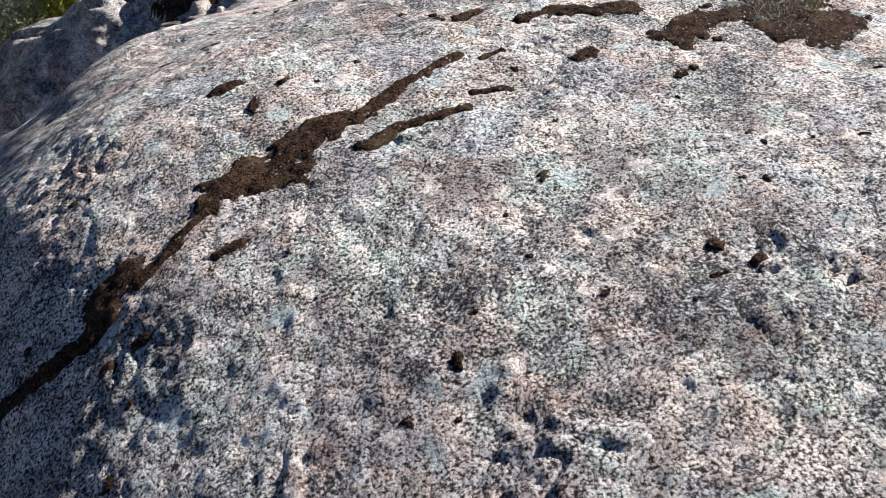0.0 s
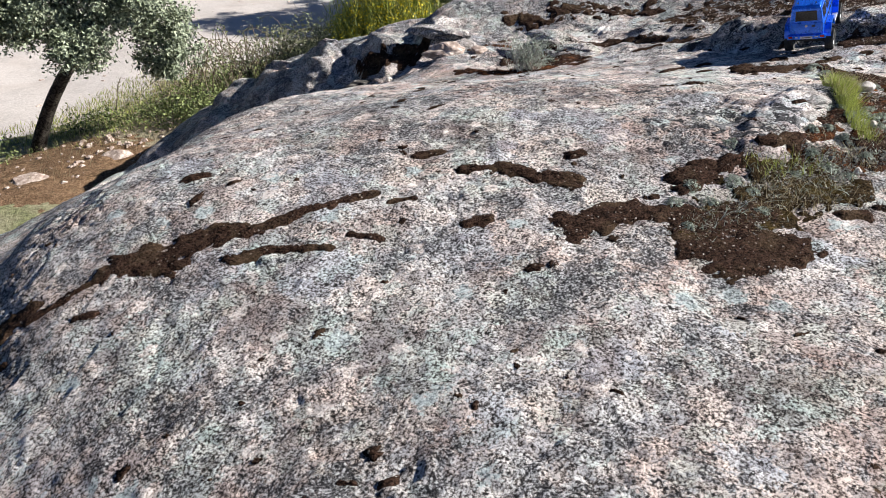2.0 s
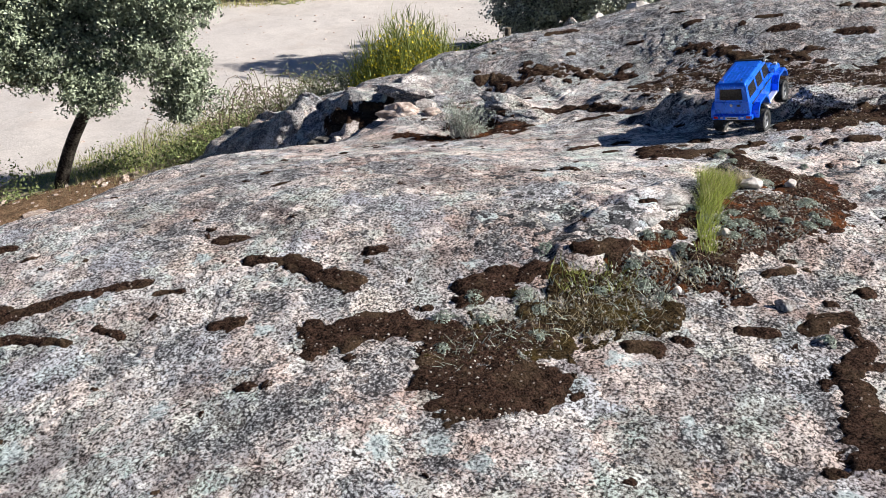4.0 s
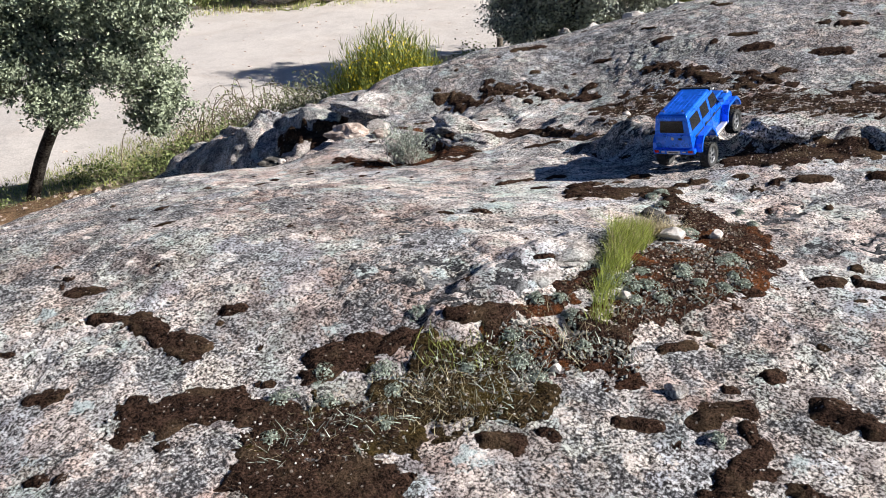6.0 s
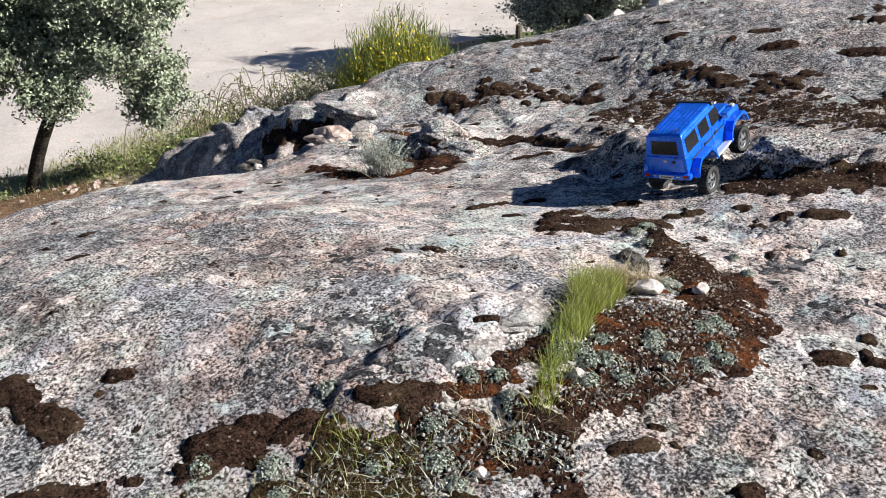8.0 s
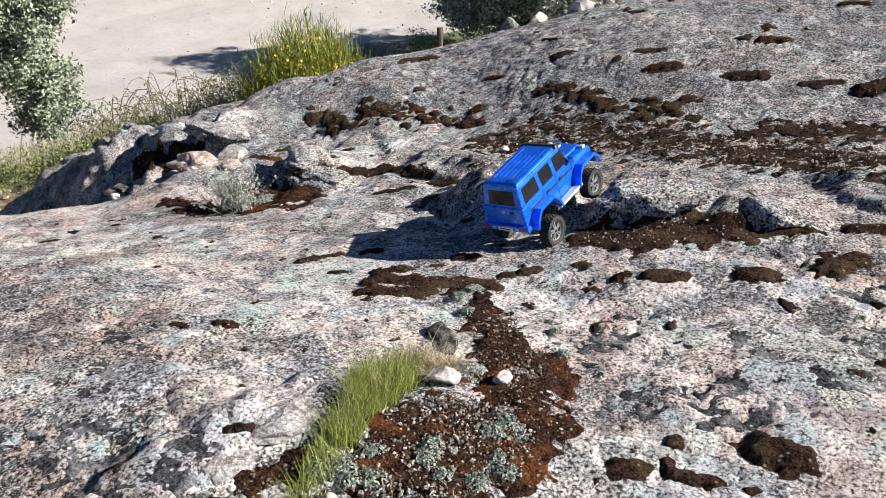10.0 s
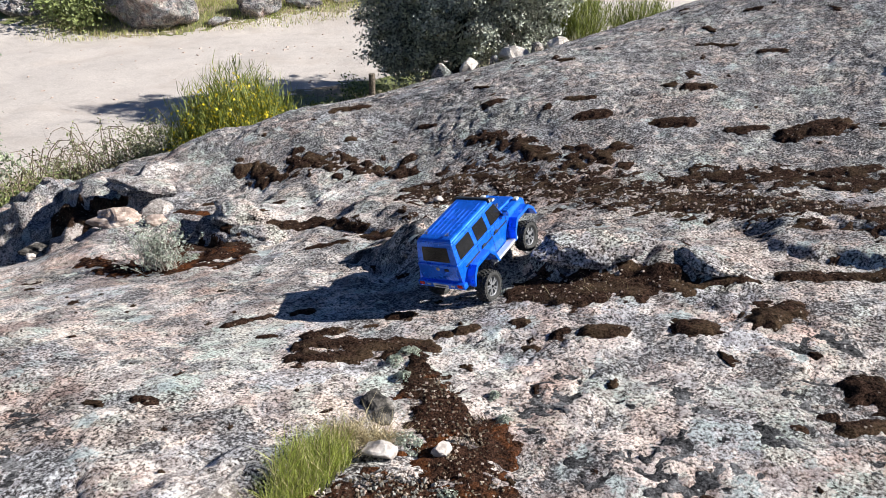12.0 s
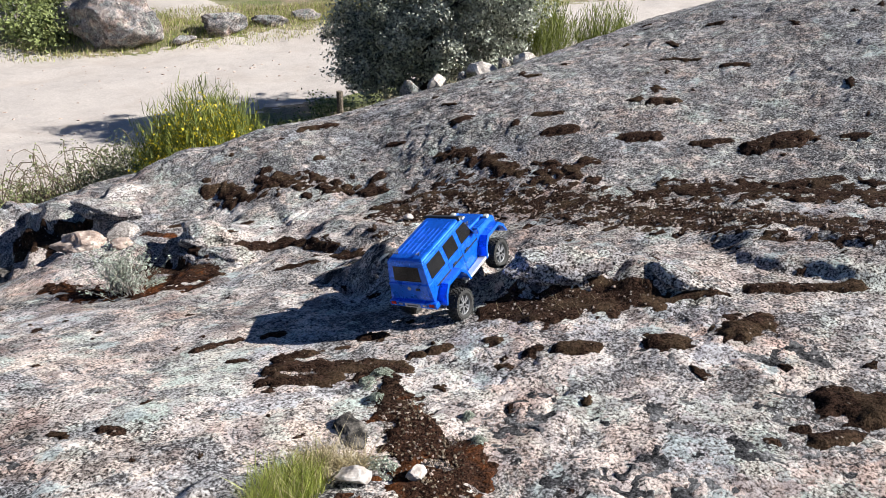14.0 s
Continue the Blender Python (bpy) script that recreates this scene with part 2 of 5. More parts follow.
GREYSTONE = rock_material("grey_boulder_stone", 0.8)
PINKSTONE = crumb_material("pink_stone", (0.30, 0.22, 0.18), (0.70, 0.58, 0.50), None, 30, 0.01)
DARKSTONE = crumb_material("dark_stone", (0.03, 0.028, 0.026), (0.26, 0.23, 0.20), (0.5, 0.46, 0.42), 35, 0.01)
PALERUBBLE = crumb_material("pale_rubble", (0.10, 0.09, 0.08), (0.46, 0.44, 0.39), (0.36, 0.29, 0.24), 90, 0.004)
TWIG = crumb_material("dry_twigs", (0.10, 0.075, 0.05), (0.34, 0.27, 0.20), None, 60, 0.005)
PALESLAB = crumb_material("pale_slab_stone", (0.16, 0.135, 0.12), (0.72, 0.65, 0.60), (0.62, 0.60, 0.56), 110, 0.012)
MOSSBLADE = leaf_material("moss_shoots", (0.012, 0.007, 0.005), (0.14, 0.085, 0.052), 0.8, 0.1)
DRYSTEM = leaf_material("grey_dry_stems", (0.22, 0.19, 0.16), (0.55, 0.50, 0.45), 0.7, 0.05)
WOOD = crumb_material("weathered_post", (0.08, 0.065, 0.05), (0.28, 0.23, 0.18), None, 50, 0.01)

# ---- land form ----
rs = np.random.RandomState(11)
PERM = np.concatenate([rs.permutation(256)] * 2)
ANG = rs.rand(256) * 2 * np.pi


def pn(x, y):
    """Smooth gradient noise in the plane, about -0.7 to 0.7."""
    xi, yi = np.floor(x).astype(int), np.floor(y).astype(int)
    xf, yf = x - xi, y - yi
    u, v = xf * xf * xf * (xf * (xf * 6 - 15) + 10), yf * yf * yf * (yf * (yf * 6 - 15) + 10)

    def corner(i, j):
        a = ANG[PERM[PERM[(xi + i) & 255] + ((yi + j) & 255)]]
        return np.cos(a) * (xf - i) + np.sin(a) * (yf - j)
    lo = corner(0, 0) * (1 - u) + corner(1, 0) * u
    hi = corner(0, 1) * (1 - u) + corner(1, 1) * u
    return lo * (1 - v) + hi * v


def fbm(x, y, octaves=4):
    out, a = 0.0, 1.0
    for k in range(octaves):
        out = out + a * pn(x * 2 ** k + 17.3 * k, y * 2 ** k - 9.1 * k)
        a *= 0.5
    return out


def smooth(a, b, v):
    t = np.clip((v - a) / (b - a), 0, 1)
    return t * t * (3 - 2 * t)


def softplus(v, s):
    return np.logaddexp(0, v / s) * s


# broad swells of the outcrop: place, width, height
SWELLS = [(-2.6, 5.9, 1, 0.06), (-1.3, 6.4, 0.6, 0.159), (-1.2, 5, 0.8, -0.027), (0.4, 3.4, 0.75, 0.261), (1.3, 3.7, 0.4, 0.09), (0.3, 4.9, 0.8, 0.005),
          (1.5, 5.25, 0.4, 0.048), (0.4, 6, 0.6, -0.156), (0.3, 7, 0.7, 0.14), (1.8, 6.8, 0.9, -0.115), (-0.7, 2.6, 0.7, 0.293), (-1.6, 2.6, 0.7, 0.229),
          (1, 1.8, 0.8, 0.15), (-0.8, 1.4, 0.7, 0.173), (1.9, 4.3, 0.5, 0.03), (-3.8, 6.4, 1, 0.502), (1.7, 3, 0.6, -0.018), (-0.6, 3.8, 0.5, 0.101),
          (-0.4, 5.3, 0.4, -0.038), (-3.2, 5.6, 0.6, -0.123), (-0.2, 6.3, 0.35, -0.107), (0.1, 2, 0.5, 0.03), (-1.75, 1.2, 0.5, -0.306), (-2.2, 4.2, 0.55, 0.028),
          (-0.6, 0.7, 0.4, -0.117), (0.9, 8.9, 0.8, 0.066), (2.6, 8.6, 1.1, 0.206), (-0.4, 5.2, 0.28, -0.041), (-1, 5.2, 0.3, 0.066), (-1.6, 5.3, 0.35, -0.093),
          (-0.9, 5.8, 0.3, -0.183), (-1.6, 4.2, 0.4, 0.171), (-1.7, 3.5, 0.4, 0.155), (-2.3, 4.6, 0.4, -0.041), (-1.3, 1.8, 0.33, 0.085), (-1.35, 2.25, 0.33, 0.05)]
# sharper lumps: from, to, radius, height
LUMPS = [(0.88, 5.27, 1.00, 5.30, 0.30, 0.125), (1.38, 5.20, 1.62, 5.30, 0.18, 0.03), (1.20, 5.36, 1.24, 5.42, 0.16, -0.06), (-2.45, 5.72, -1, 5.7, 0.3, 0.035),
         (0.1, 5.75, 0.5, 5.7, 0.16, 0.03), (1.18, 3.3, 1.27, 3.86, 0.14, 0.035), (0.7, 5.12, 0.98, 5.14, 0.12, -0.03),
         (-2.0, 4.80, -3.6, 4.60, 0.62, -0.32), (-2.5, 5.55, -3.5, 5.75, 0.4, 0.09)]


# low broken steps, high on their north side: from, to, height
SCARPS = [(-1.95, 5.38, -1.35, 5.56, 0.06), (-0.62, 5.30, -0.20, 5.34, 0.05), (0.46, 5.20, 0.76, 5.15, 0.04), (1.28, 5.13, 1.60, 5.18, 0.06), (1.68, 5.18, 1.98, 5.23, 0.045), (1.95, 5.56, 2.75, 5.52, 0.04), (1.85, 5.74, 2.8, 5.72, 0.03), (0.05, 5.55, 0.5, 5.5, 0.03), (-3.4, 5.90, -2.1, 5.62, 0.06), (-3.0, 6.22, -1.9, 5.96, 0.04)]


def span(x, y, c):
    """Distance from a point to the stretch c[0:2]-c[2:4]."""
    dx, dy = c[2] - c[0], c[3] - c[1]
    t = np.clip(((x - c[0]) * dx + (y - c[1]) * dy) / (dx * dx + dy * dy + 1e-9), 0, 1)
    return np.hypot(x - c[0] - t * dx, y - c[1] - t * dy)


def outcrop(x, y, crust=True):
    x, y = np.asarray(x, float), np.asarray(y, float)
    z = 0.128 + 0.224 * x + 0.033 * y - 0.009 * x * x + 0.007 * y * y - 0.01 * x * y - 0.14 * softplus(-0.9 - x, 0.3) - 0.332 * softplus(-0.714 * (x + 0.85) + 0.7 * (y - 6.9), 0.3)
    for cx, cy, s, k in SWELLS:
        z = z + k * np.exp(-((x - cx) ** 2 + (y - cy) ** 2) / (2 * s * s))
    wob = 0.06 * pn(x * 5, y * 5) + 0.03 * pn(x * 13, y * 13)
    for c in LUMPS:
        z = z + c[5] * smooth(0.0, 0.75, 1 - (span(x, y, c) + wob) / c[4])
    for c in SCARPS:
        dx, dy = c[2] - c[0], c[3] - c[1]
        n = math.hypot(dx, dy)
        along, north = ((x - c[0]) * dx + (y - c[1]) * dy) / n, ((y - c[1]) * dx - (x - c[0]) * dy) / n + 1.2 * wob
        z = z + c[4] * smooth(-0.035, 0.035, north) * (1 - smooth(0.08, 0.5, north)) * smooth(-0.06, 0.06, along) * smooth(n + 0.06, n - 0.06, along)
    # worn steps down the shaded flank
    flank = smooth(-1.0, -1.7, x) * smooth(4.0, 4.9, y) + 0.45 * smooth(-0.9, -1.5, x) * smooth(4.4, 3.6, y)
    u = 0.9 * x + 0.42 * y + 0.35 * pn(x * 1.3, y * 1.3) + 0.08 * pn(x * 4, y * 4)
    z = z + flank * (0.02 + 0.014 * smooth(4.6, 5.2, y)) * np.sin(u * 12)
    z = z + 0.016 * fbm(x * 1.7, y * 1.7, 3) + 0.010 * pn(x * 7, y * 7)
    # broken ledges round the hollow and down the nose
    w = 0.85 * smooth(-2.6, -2.0, x) * smooth(0.1, -0.35, x) * smooth(4.98, 5.25, y + 0.1 * pn(x * 3, y * 3)) * smooth(6.0, 5.65, y)
    u = z / 0.085 + 0.5 * pn(x * 2.1, y * 2.1 + 4) + 0.22 * pn(x * 7, y * 7 + 2)
    k = np.floor(u)
    z = z + w * 0.085 * (k + smooth(0.62, 1.0, u - k) - u + 0.3)
    # weathered ridges and hollows round the lumps
    z = z + (0.032 + 0.022 * smooth(-1.7, -2.1, x)) * np.abs(fbm(x * 4 + 3, y * 4, 3)) * smooth(0.8, 0.0, np.abs(y - 5.45)) * smooth(2.3, 1.2, x) * smooth(-4.4, -3.4, x)
    # thick worn plates on the shaded side of the nose
    w = smooth(-1.9, -2.4, x) * smooth(-4.2, -3.6, x) * smooth(4.85, 5.1, y) * smooth(6.2, 5.8, y)
    u = (0.35 * x + y) / 0.24 + 0.7 * pn(x * 1.9 + 6, y * 1.9) + 0.25 * pn(x * 6, y * 6 + 1)
    k = np.floor(u)
    z = z + w * 0.045 * (k + smooth(0.7, 1.0, u - k) - u + 0.4)
    if crust:
        a = fbm(x * 14 + 5, y * 14, 2)
        b = pn(x * 41, y * 41 + 3)
        k = 1 - 0.6 * smooth(0.55, 0.2, np.abs(y - 4.55)) * smooth(1.5, 0.9, x)
        z = z + k * (0.0060 * a + 0.0048 * b * (1 + pn(x * 5, y * 5 + 9)) - 0.008 * smooth(0.12, 0.0, np.abs(pn(x * 11 + 7, y * 11))) * smooth(-0.1, 0.35, pn(x * 2.3, y * 2.3 + 8)))
        z = z + 0.006 * smooth(6.0, 6.8, y) * np.abs(fbm(x * 13 + 2, y * 13, 2))
        z = z - 0.004 * smooth(0.32, 0.6, fbm(x * 9 + 11, y * 9 - 7, 3))
    return z


def land(x, y):
    """The lower ground round the outcrop."""
    x, y = np.asarray(x, float), np.asarray(y, float)
    z = -1.65 + 1.5 * np.exp(-((x + 1.4) / 2.6) ** 2 - ((y - 12.2) / 2.6) ** 2)
    z = z + 0.28 * np.exp(-((x + 5.0) / 1.4) ** 2 - ((y - 5.6) / 3.5) ** 2)
    z = z + 0.9 * smooth(24, 60, np.hypot(x + 3, y - 5)) * (0.5 + fbm(x / 30, y / 30, 2))
    z = z + 0.35 * smooth(0.0, 2.0, 0.68 * (-x - 13.2) + 0.72 * (y - 14.4)) * smooth(40, 20, np.hypot(x + 14, y - 16))
    return z + 0.05 * fbm(x * 0.6, y * 0.6, 3) + 0.02 * fbm(x * 4, y * 4, 2)


def sheet(name, verts, faces, mat, parent=None, shade=True):
    me = bpy.data.meshes.new(name)
    me.from_pydata(verts, [], faces)
    if shade:
        me.polygons.foreach_set("use_smooth", np.ones(len(me.polygons), bool))
    me.materials.append(mat)
    me.update()
    ob = new(name, me)
    ob.parent = parent
    return ob


def grid(name, xs, ys, fn, mat):
    X, Y = np.meshgrid(xs, ys)
    V = np.stack([X, Y, fn(X, Y)], -1).reshape(-1, 3)
    w = len(xs)
    i = (np.arange(len(ys) - 1)[:, None] * w + np.arange(w - 1)).ravel()
    me = bpy.data.meshes.new(name)
    me.vertices.add(len(V))
    me.vertices.foreach_set("co", V.ravel().astype(np.float32))
    F = np.stack([i, i + 1, i + w + 1, i + w], -1)
    me.loops.add(F.size)
    me.loops.foreach_set("vertex_index", F.ravel().astype(np.int32))
    me.polygons.add(len(F))
    me.polygons.foreach_set("loop_start", np.arange(0, F.size, 4, dtype=np.int32))
    me.polygons.foreach_set("use_smooth", np.ones(len(F), bool))
    me.update(calc_edges=True)
    me.materials.append(mat)
    return new(name, me)


def steps(*parts):
    out = [parts[0][0]]
    for a, b, d in parts:
        out += list(np.linspace(a, b, max(2, round((b - a) / d) + 1))[1:])
    return np.array(out)


def rock_or_deep(x, y):
    z = outcrop(x, y)
    return np.maximum(z, -2.4)


rock = grid("granite_outcrop", steps((-7, -3.4, 0.08), (-3.4, -1.5, 0.03), (-1.5, 2.7, 0.0088), (2.7, 3.5, 0.04), (3.5, 9, 0.12)),
            steps((-4, 0.9, 0.08), (0.9, 5.2, 0.0088), (5.2, 7.3, 0.011), (7.3, 10, 0.02), (10, 14, 0.09)), rock_or_deep, ROCK)
tagged(rock, "lichen-crusted pinkish grey granite outcrop, rough and weathered", "rock", kind="structure")

CORE = steps((-420, -60, 30), (-60, -24, 2), (-24, 3, 0.14), (3, 40, 3), (40, 420, 40))
COREY = steps((-420, -40, 38), (-40, 0, 2), (0, 30, 0.14), (30, 60, 2), (60, 420, 40))


def drape(name, caps, mat, res, surf, thick, edge=0.3, wave=12, lump=0.0, lumpwave=40, parent=None, sink=0.02, grow=1.12, dome=0.45):
    """A mat of growth or soil laid over a surface: the union of the rounded stretches caps, with a ragged rim."""
    c = np.array(caps)
    pad = c[:, 4].max() * 1.6
    xs = np.arange(min(c[:, 0].min(), c[:, 2].min()) - pad, max(c[:, 0].max(), c[:, 2].max()) + pad + res, res)
    ys = np.arange(min(c[:, 1].min(), c[:, 3].min()) - pad, max(c[:, 1].max(), c[:, 3].max()) + pad + res, res)
    X, Y = np.meshgrid(xs, ys)
    f = np.full(X.shape, -9.0)
    for q in caps:
        f = np.maximum(f, 1 - span(X, Y, q) / (q[4] * grow))
    f = f + edge * (fbm(X * wave + 3.3, Y * wave, 3) + 0.35 * pn(X * wave * 5, Y * wave * 5 + 1))
    body = smooth(0.0, dome, f)
    Z = surf(X, Y) + body * (thick + lump * (np.abs(pn(X * lumpwave, Y * lumpwave)) + 0.5 * pn(X * lumpwave * 2.3, Y * lumpwave * 2.3)))
    Z = np.where(f > 0, Z, surf(X, Y) - sink * np.clip(-f * 4, 0, 1)) - 0.004
    keep = np.maximum.reduce([f[:-1, :-1], f[1:, :-1], f[:-1, 1:], f[1:, 1:]]) > 0
    J, I = np.nonzero(keep)
    w = len(xs)
    F = np.stack([J * w + I, J * w + I + 1, (J + 1) * w + I + 1, (J + 1) * w + I], -1)
    used, inv = np.unique(F, return_inverse=True)
    V = np.stack([X, Y, Z], -1).reshape(-1, 3)[used]
    return islands(name, V, inv.reshape(F.shape), mat, parent)


def islands(name, V, F, mat, parent, least=30):
    """One object for each separate piece; crumbs are left out."""
    lab = np.arange(len(V))
    while True:
        low_ = lab[F].min(1)
        nxt = lab.copy()
        for k in range(4):
            np.minimum.at(nxt, F[:, k], low_)
        nxt = nxt[nxt]
        if (nxt == lab).all():
            break
        lab = nxt
    made = []
    key = lab[F[:, 0]]
    for k in sorted(np.unique(key), key=lambda q: -(key == q).sum()):
        G = F[key == k]
        if made and len(G) < least:
            break
        used, inv = np.unique(G, return_inverse=True)
        made.append(sheet(name, V[used].tolist(), inv.reshape(G.shape).tolist(), mat, parent))
    return made


ROAD = [(-8.0, -9, -8.9, 3, 1.9), (-8.9, 3, -9.1, 7, 1.7), (-9.1, 7, -9.9, 10, 2.3), (-9.9, 10, -10.6, 12.6, 3.4), (-10.6, 12.6, -9.0, 16.2, 2.9),
        (-9.0, 16.2, -7.2, 20, 2.4), (-7.2, 20, -3.5, 25.5, 2.2), (-3.5, 25.5, 3, 31, 2.2), (-12, 13, -22, 9, 1.9), (-13.5, 18.5, -17.5, 20.5, 0.9), (-17.5, 20.5, -24, 21.5, 1.2)]


def low(x, y):
    z = land(x, y)
    f = np.full(np.shape(z), -9.0)
    for q in ROAD[:9]:
        f = np.maximum(f, 1 - span(x, y, q) / (q[4] * 1.12))
    return z - 0.06 * smooth(-0.1, 0.25, f)


ground = tagged(grid("ground", CORE, COREY, low, GROUND), "earth verge with dry and green grass", "ground", kind="structure")
for road in drape("dirt_track", ROAD, TRACK, 0.16, low, 0.03, 0.10, 1.3, 0.015, 1.2, sink=0.1):
    tagged(road, "pale sandy dirt track with wheel ruts", "road", kind="structure")

for bed in drape("bare_earth", [(-6.4, 4.0, -5.2, 5.2, 0.75), (-5.2, 5.2, -4.6, 5.6, 0.4)], EARTH, 0.05, low, 0.02, 0.5, 2.5, 0.02, 4, sink=0.05):
    tagged(bed, "bare orange-brown earth below the oak", "ground", kind="structure")


# ---- moss and soil on the rock: stretches from, to, radius ----
CRACK = [(-1.159, 1.502, -0.923, 1.569, 0.025), (-0.923, 1.569, -0.874, 1.617, 0.028), (-0.897, 1.648, -0.854, 1.704, 0.056), (-0.811, 1.674, -0.718, 1.76, 0.019), (-0.727, 1.78, -0.641, 1.874, 0.016), (-0.641, 1.914, -0.568, 2.006, 0.049), (-0.538, 1.935, -0.411, 1.991, 0.031), (-0.45, 2.08, -0.361, 2.165, 0.057), (-0.782, 1.519, -0.753, 1.531, 0.014), (-0.854, 1.472, -0.844, 1.481, 0.023), (-0.605, 1.702, -0.547, 1.735, 0.024)]
STRIP = [(-0.65, 1.913, -0.48, 2.01, 0.062), (-0.48, 2.01, -0.331, 2.172, 0.049), (-0.28, 2.182, -0.15, 2.32, 0.03), (-0.15, 2.32, 0.03, 2.5, 0.021), (-0.25, 2.042, -0.14, 2.13, 0.024), (-0.14, 2.13, 0.04, 2.19, 0.021), (0.07, 2.28, 0.17, 2.29, 0.024), (0.1, 2.48, 0.17, 2.52, 0.021), (0.24, 2.75, 0.35, 2.8, 0.024), (0.35, 2.8, 0.64, 2.79, 0.033), (0.03, 2.81, 0.1, 2.85, 0.033), (0.56, 2.98, 0.59, 3, 0.034), (-0.74, 2.388, -0.684, 2.418, 0.04), (-0.261, 2.193, -0.17, 2.3, 0.024)]
PATCH = [(0.72, 2.56, 0.79, 2.62, 0.075), (0.78, 2.63, 0.85, 2.71, 0.065), (0.91, 2.72, 1.04, 2.76, 0.053), (1.08, 2.65, 1.2, 2.59, 0.096), (1.2, 2.59, 1.31, 2.71, 0.104),
    (1.06, 2.7, 1.24, 2.89, 0.082), (0.97, 2.96, 1, 3.03, 0.065), (1.08, 3.12, 1.08, 3.13, 0.043), (1.23, 2.89, 1.36, 3.05, 0.074)]
SPOT = [(1.5, 3, 1.53, 3.01, 0.041), (1.58, 3.09, 1.59, 3.09, 0.024), (1.66, 2.53, 1.67, 2.54, 0.02), (1.61, 2.31, 1.62, 2.31, 0.013), (1.66, 2.3, 1.66, 2.3, 0.011),
    (0.78, 1.95, 0.79, 1.96, 0.014), (1.43, 2.73, 1.44, 2.75, 0.018), (0.67, 1.49, 0.68, 1.5, 0.022), (0.77, 1.75, 0.77, 1.76, 0.013), (0.57, 1.46, 0.6, 1.47, 0.012),
    (1.06, 1.91, 1.08, 1.91, 0.01), (1.92, 4.04, 1.95, 4.06, 0.037), (2.01, 4.1, 2.04, 4.11, 0.034), (1.56, 3.08, 1.58, 3.09, 0.019), (1.93, 3.54, 1.94, 3.56, 0.029),
    (1.86, 3.44, 1.87, 3.45, 0.022), (1.67, 3.49, 1.72, 3.55, 0.026), (0.03, 2.79, 0.07, 2.84, 0.029)]
FRONT = [(0.78, 2.59, 0.83, 2.71, 0.079), (0.83, 2.71, 0.85, 2.77, 0.04), (0.9, 2.82, 0.91, 2.83, 0.022), (0.99, 2.89, 1, 2.9, 0.029), (0.98, 2.99, 1, 3.06, 0.046),
    (1, 3.06, 1.02, 3.1, 0.043), (1.07, 3.12, 1.1, 3.16, 0.038), (1.47, 2.99, 1.53, 3.02, 0.041), (1.69, 3.21, 1.77, 3.24, 0.029), (1.85, 3.32, 1.92, 3.4, 0.044),
    (1.94, 3.35, 1.96, 3.32, 0.03), (2.08, 3.5, 2.17, 3.49, 0.053), (0.4, 2.46, 0.45, 2.5, 0.042), (0.36, 2.81, 0.46, 2.81, 0.048), (0.53, 2.82, 0.64, 2.83, 0.042),
    (0.57, 2.99, 0.58, 2.99, 0.028), (0.59, 2.92, 0.59, 2.93, 0.018)]
BEDLOW = [(1.07, 2.67, 1.12, 2.8, 0.068), (1.12, 2.82, 1.27, 2.86, 0.076), (1.19, 2.98, 1.33, 3.03, 0.079), (1.33, 3.07, 1.48, 3.14, 0.077), (1.18, 3.13, 1.36, 3.21, 0.061)]
RUST = [(1.34, 4.41, 1.45, 4.31, 0.064), (1.48, 4.24, 1.62, 4.27, 0.068), (1.57, 4.14, 1.64, 4.15, 0.08), (1.69, 4.07, 1.75, 4.09, 0.045), (1.5, 3.87, 1.59, 3.98, 0.099),
    (1.59, 3.98, 1.73, 3.94, 0.083), (1.5, 3.74, 1.67, 3.84, 0.08), (1.53, 3.56, 1.59, 3.63, 0.057), (1.59, 3.63, 1.68, 3.79, 0.043), (1.38, 3.66, 1.35, 3.54, 0.042),
    (1.37, 3.53, 1.31, 3.42, 0.037)]
DARKLOW = [(1.17, 3.26, 1.24, 3.33, 0.028), (1.27, 3.3, 1.28, 3.36, 0.026), (1.45, 3.45, 1.55, 3.47, 0.039), (0.98, 3.07, 1.03, 3.09, 0.033), (1.07, 3.13, 1.11, 3.16, 0.029)]
DISC = [(1.92, 4.06, 1.95, 4.08, 0.036), (1.99, 4.13, 2.01, 4.1, 0.023), (2.05, 4.11, 2.08, 4.13, 0.029), (2.02, 3.99, 2.04, 4, 0.017), (2.08, 4.04, 2.11, 4.06, 0.02),
    (2.14, 4.28, 2.2, 4.27, 0.064), (2.24, 4.05, 2.26, 4.06, 0.014), (1.7, 3.6, 1.72, 3.61, 0.012), (2.15, 4.14, 2.17, 4.15, 0.012), (1.22, 3.61, 1.25, 3.63, 0.022),
    (0.77, 3.94, 0.8, 3.95, 0.034), (0.53, 4.46, 0.56, 4.51, 0.03), (0.56, 4.51, 0.6, 4.59, 0.021), (0.71, 4.43, 0.76, 4.45, 0.016), (0.67, 4.65, 0.71, 4.67, 0.034),
    (0.2, 4.73, 0.22, 4.74, 0.015), (1.02, 4.73, 1.06, 4.75, 0.044), (0.98, 4.63, 1, 4.65, 0.016)]
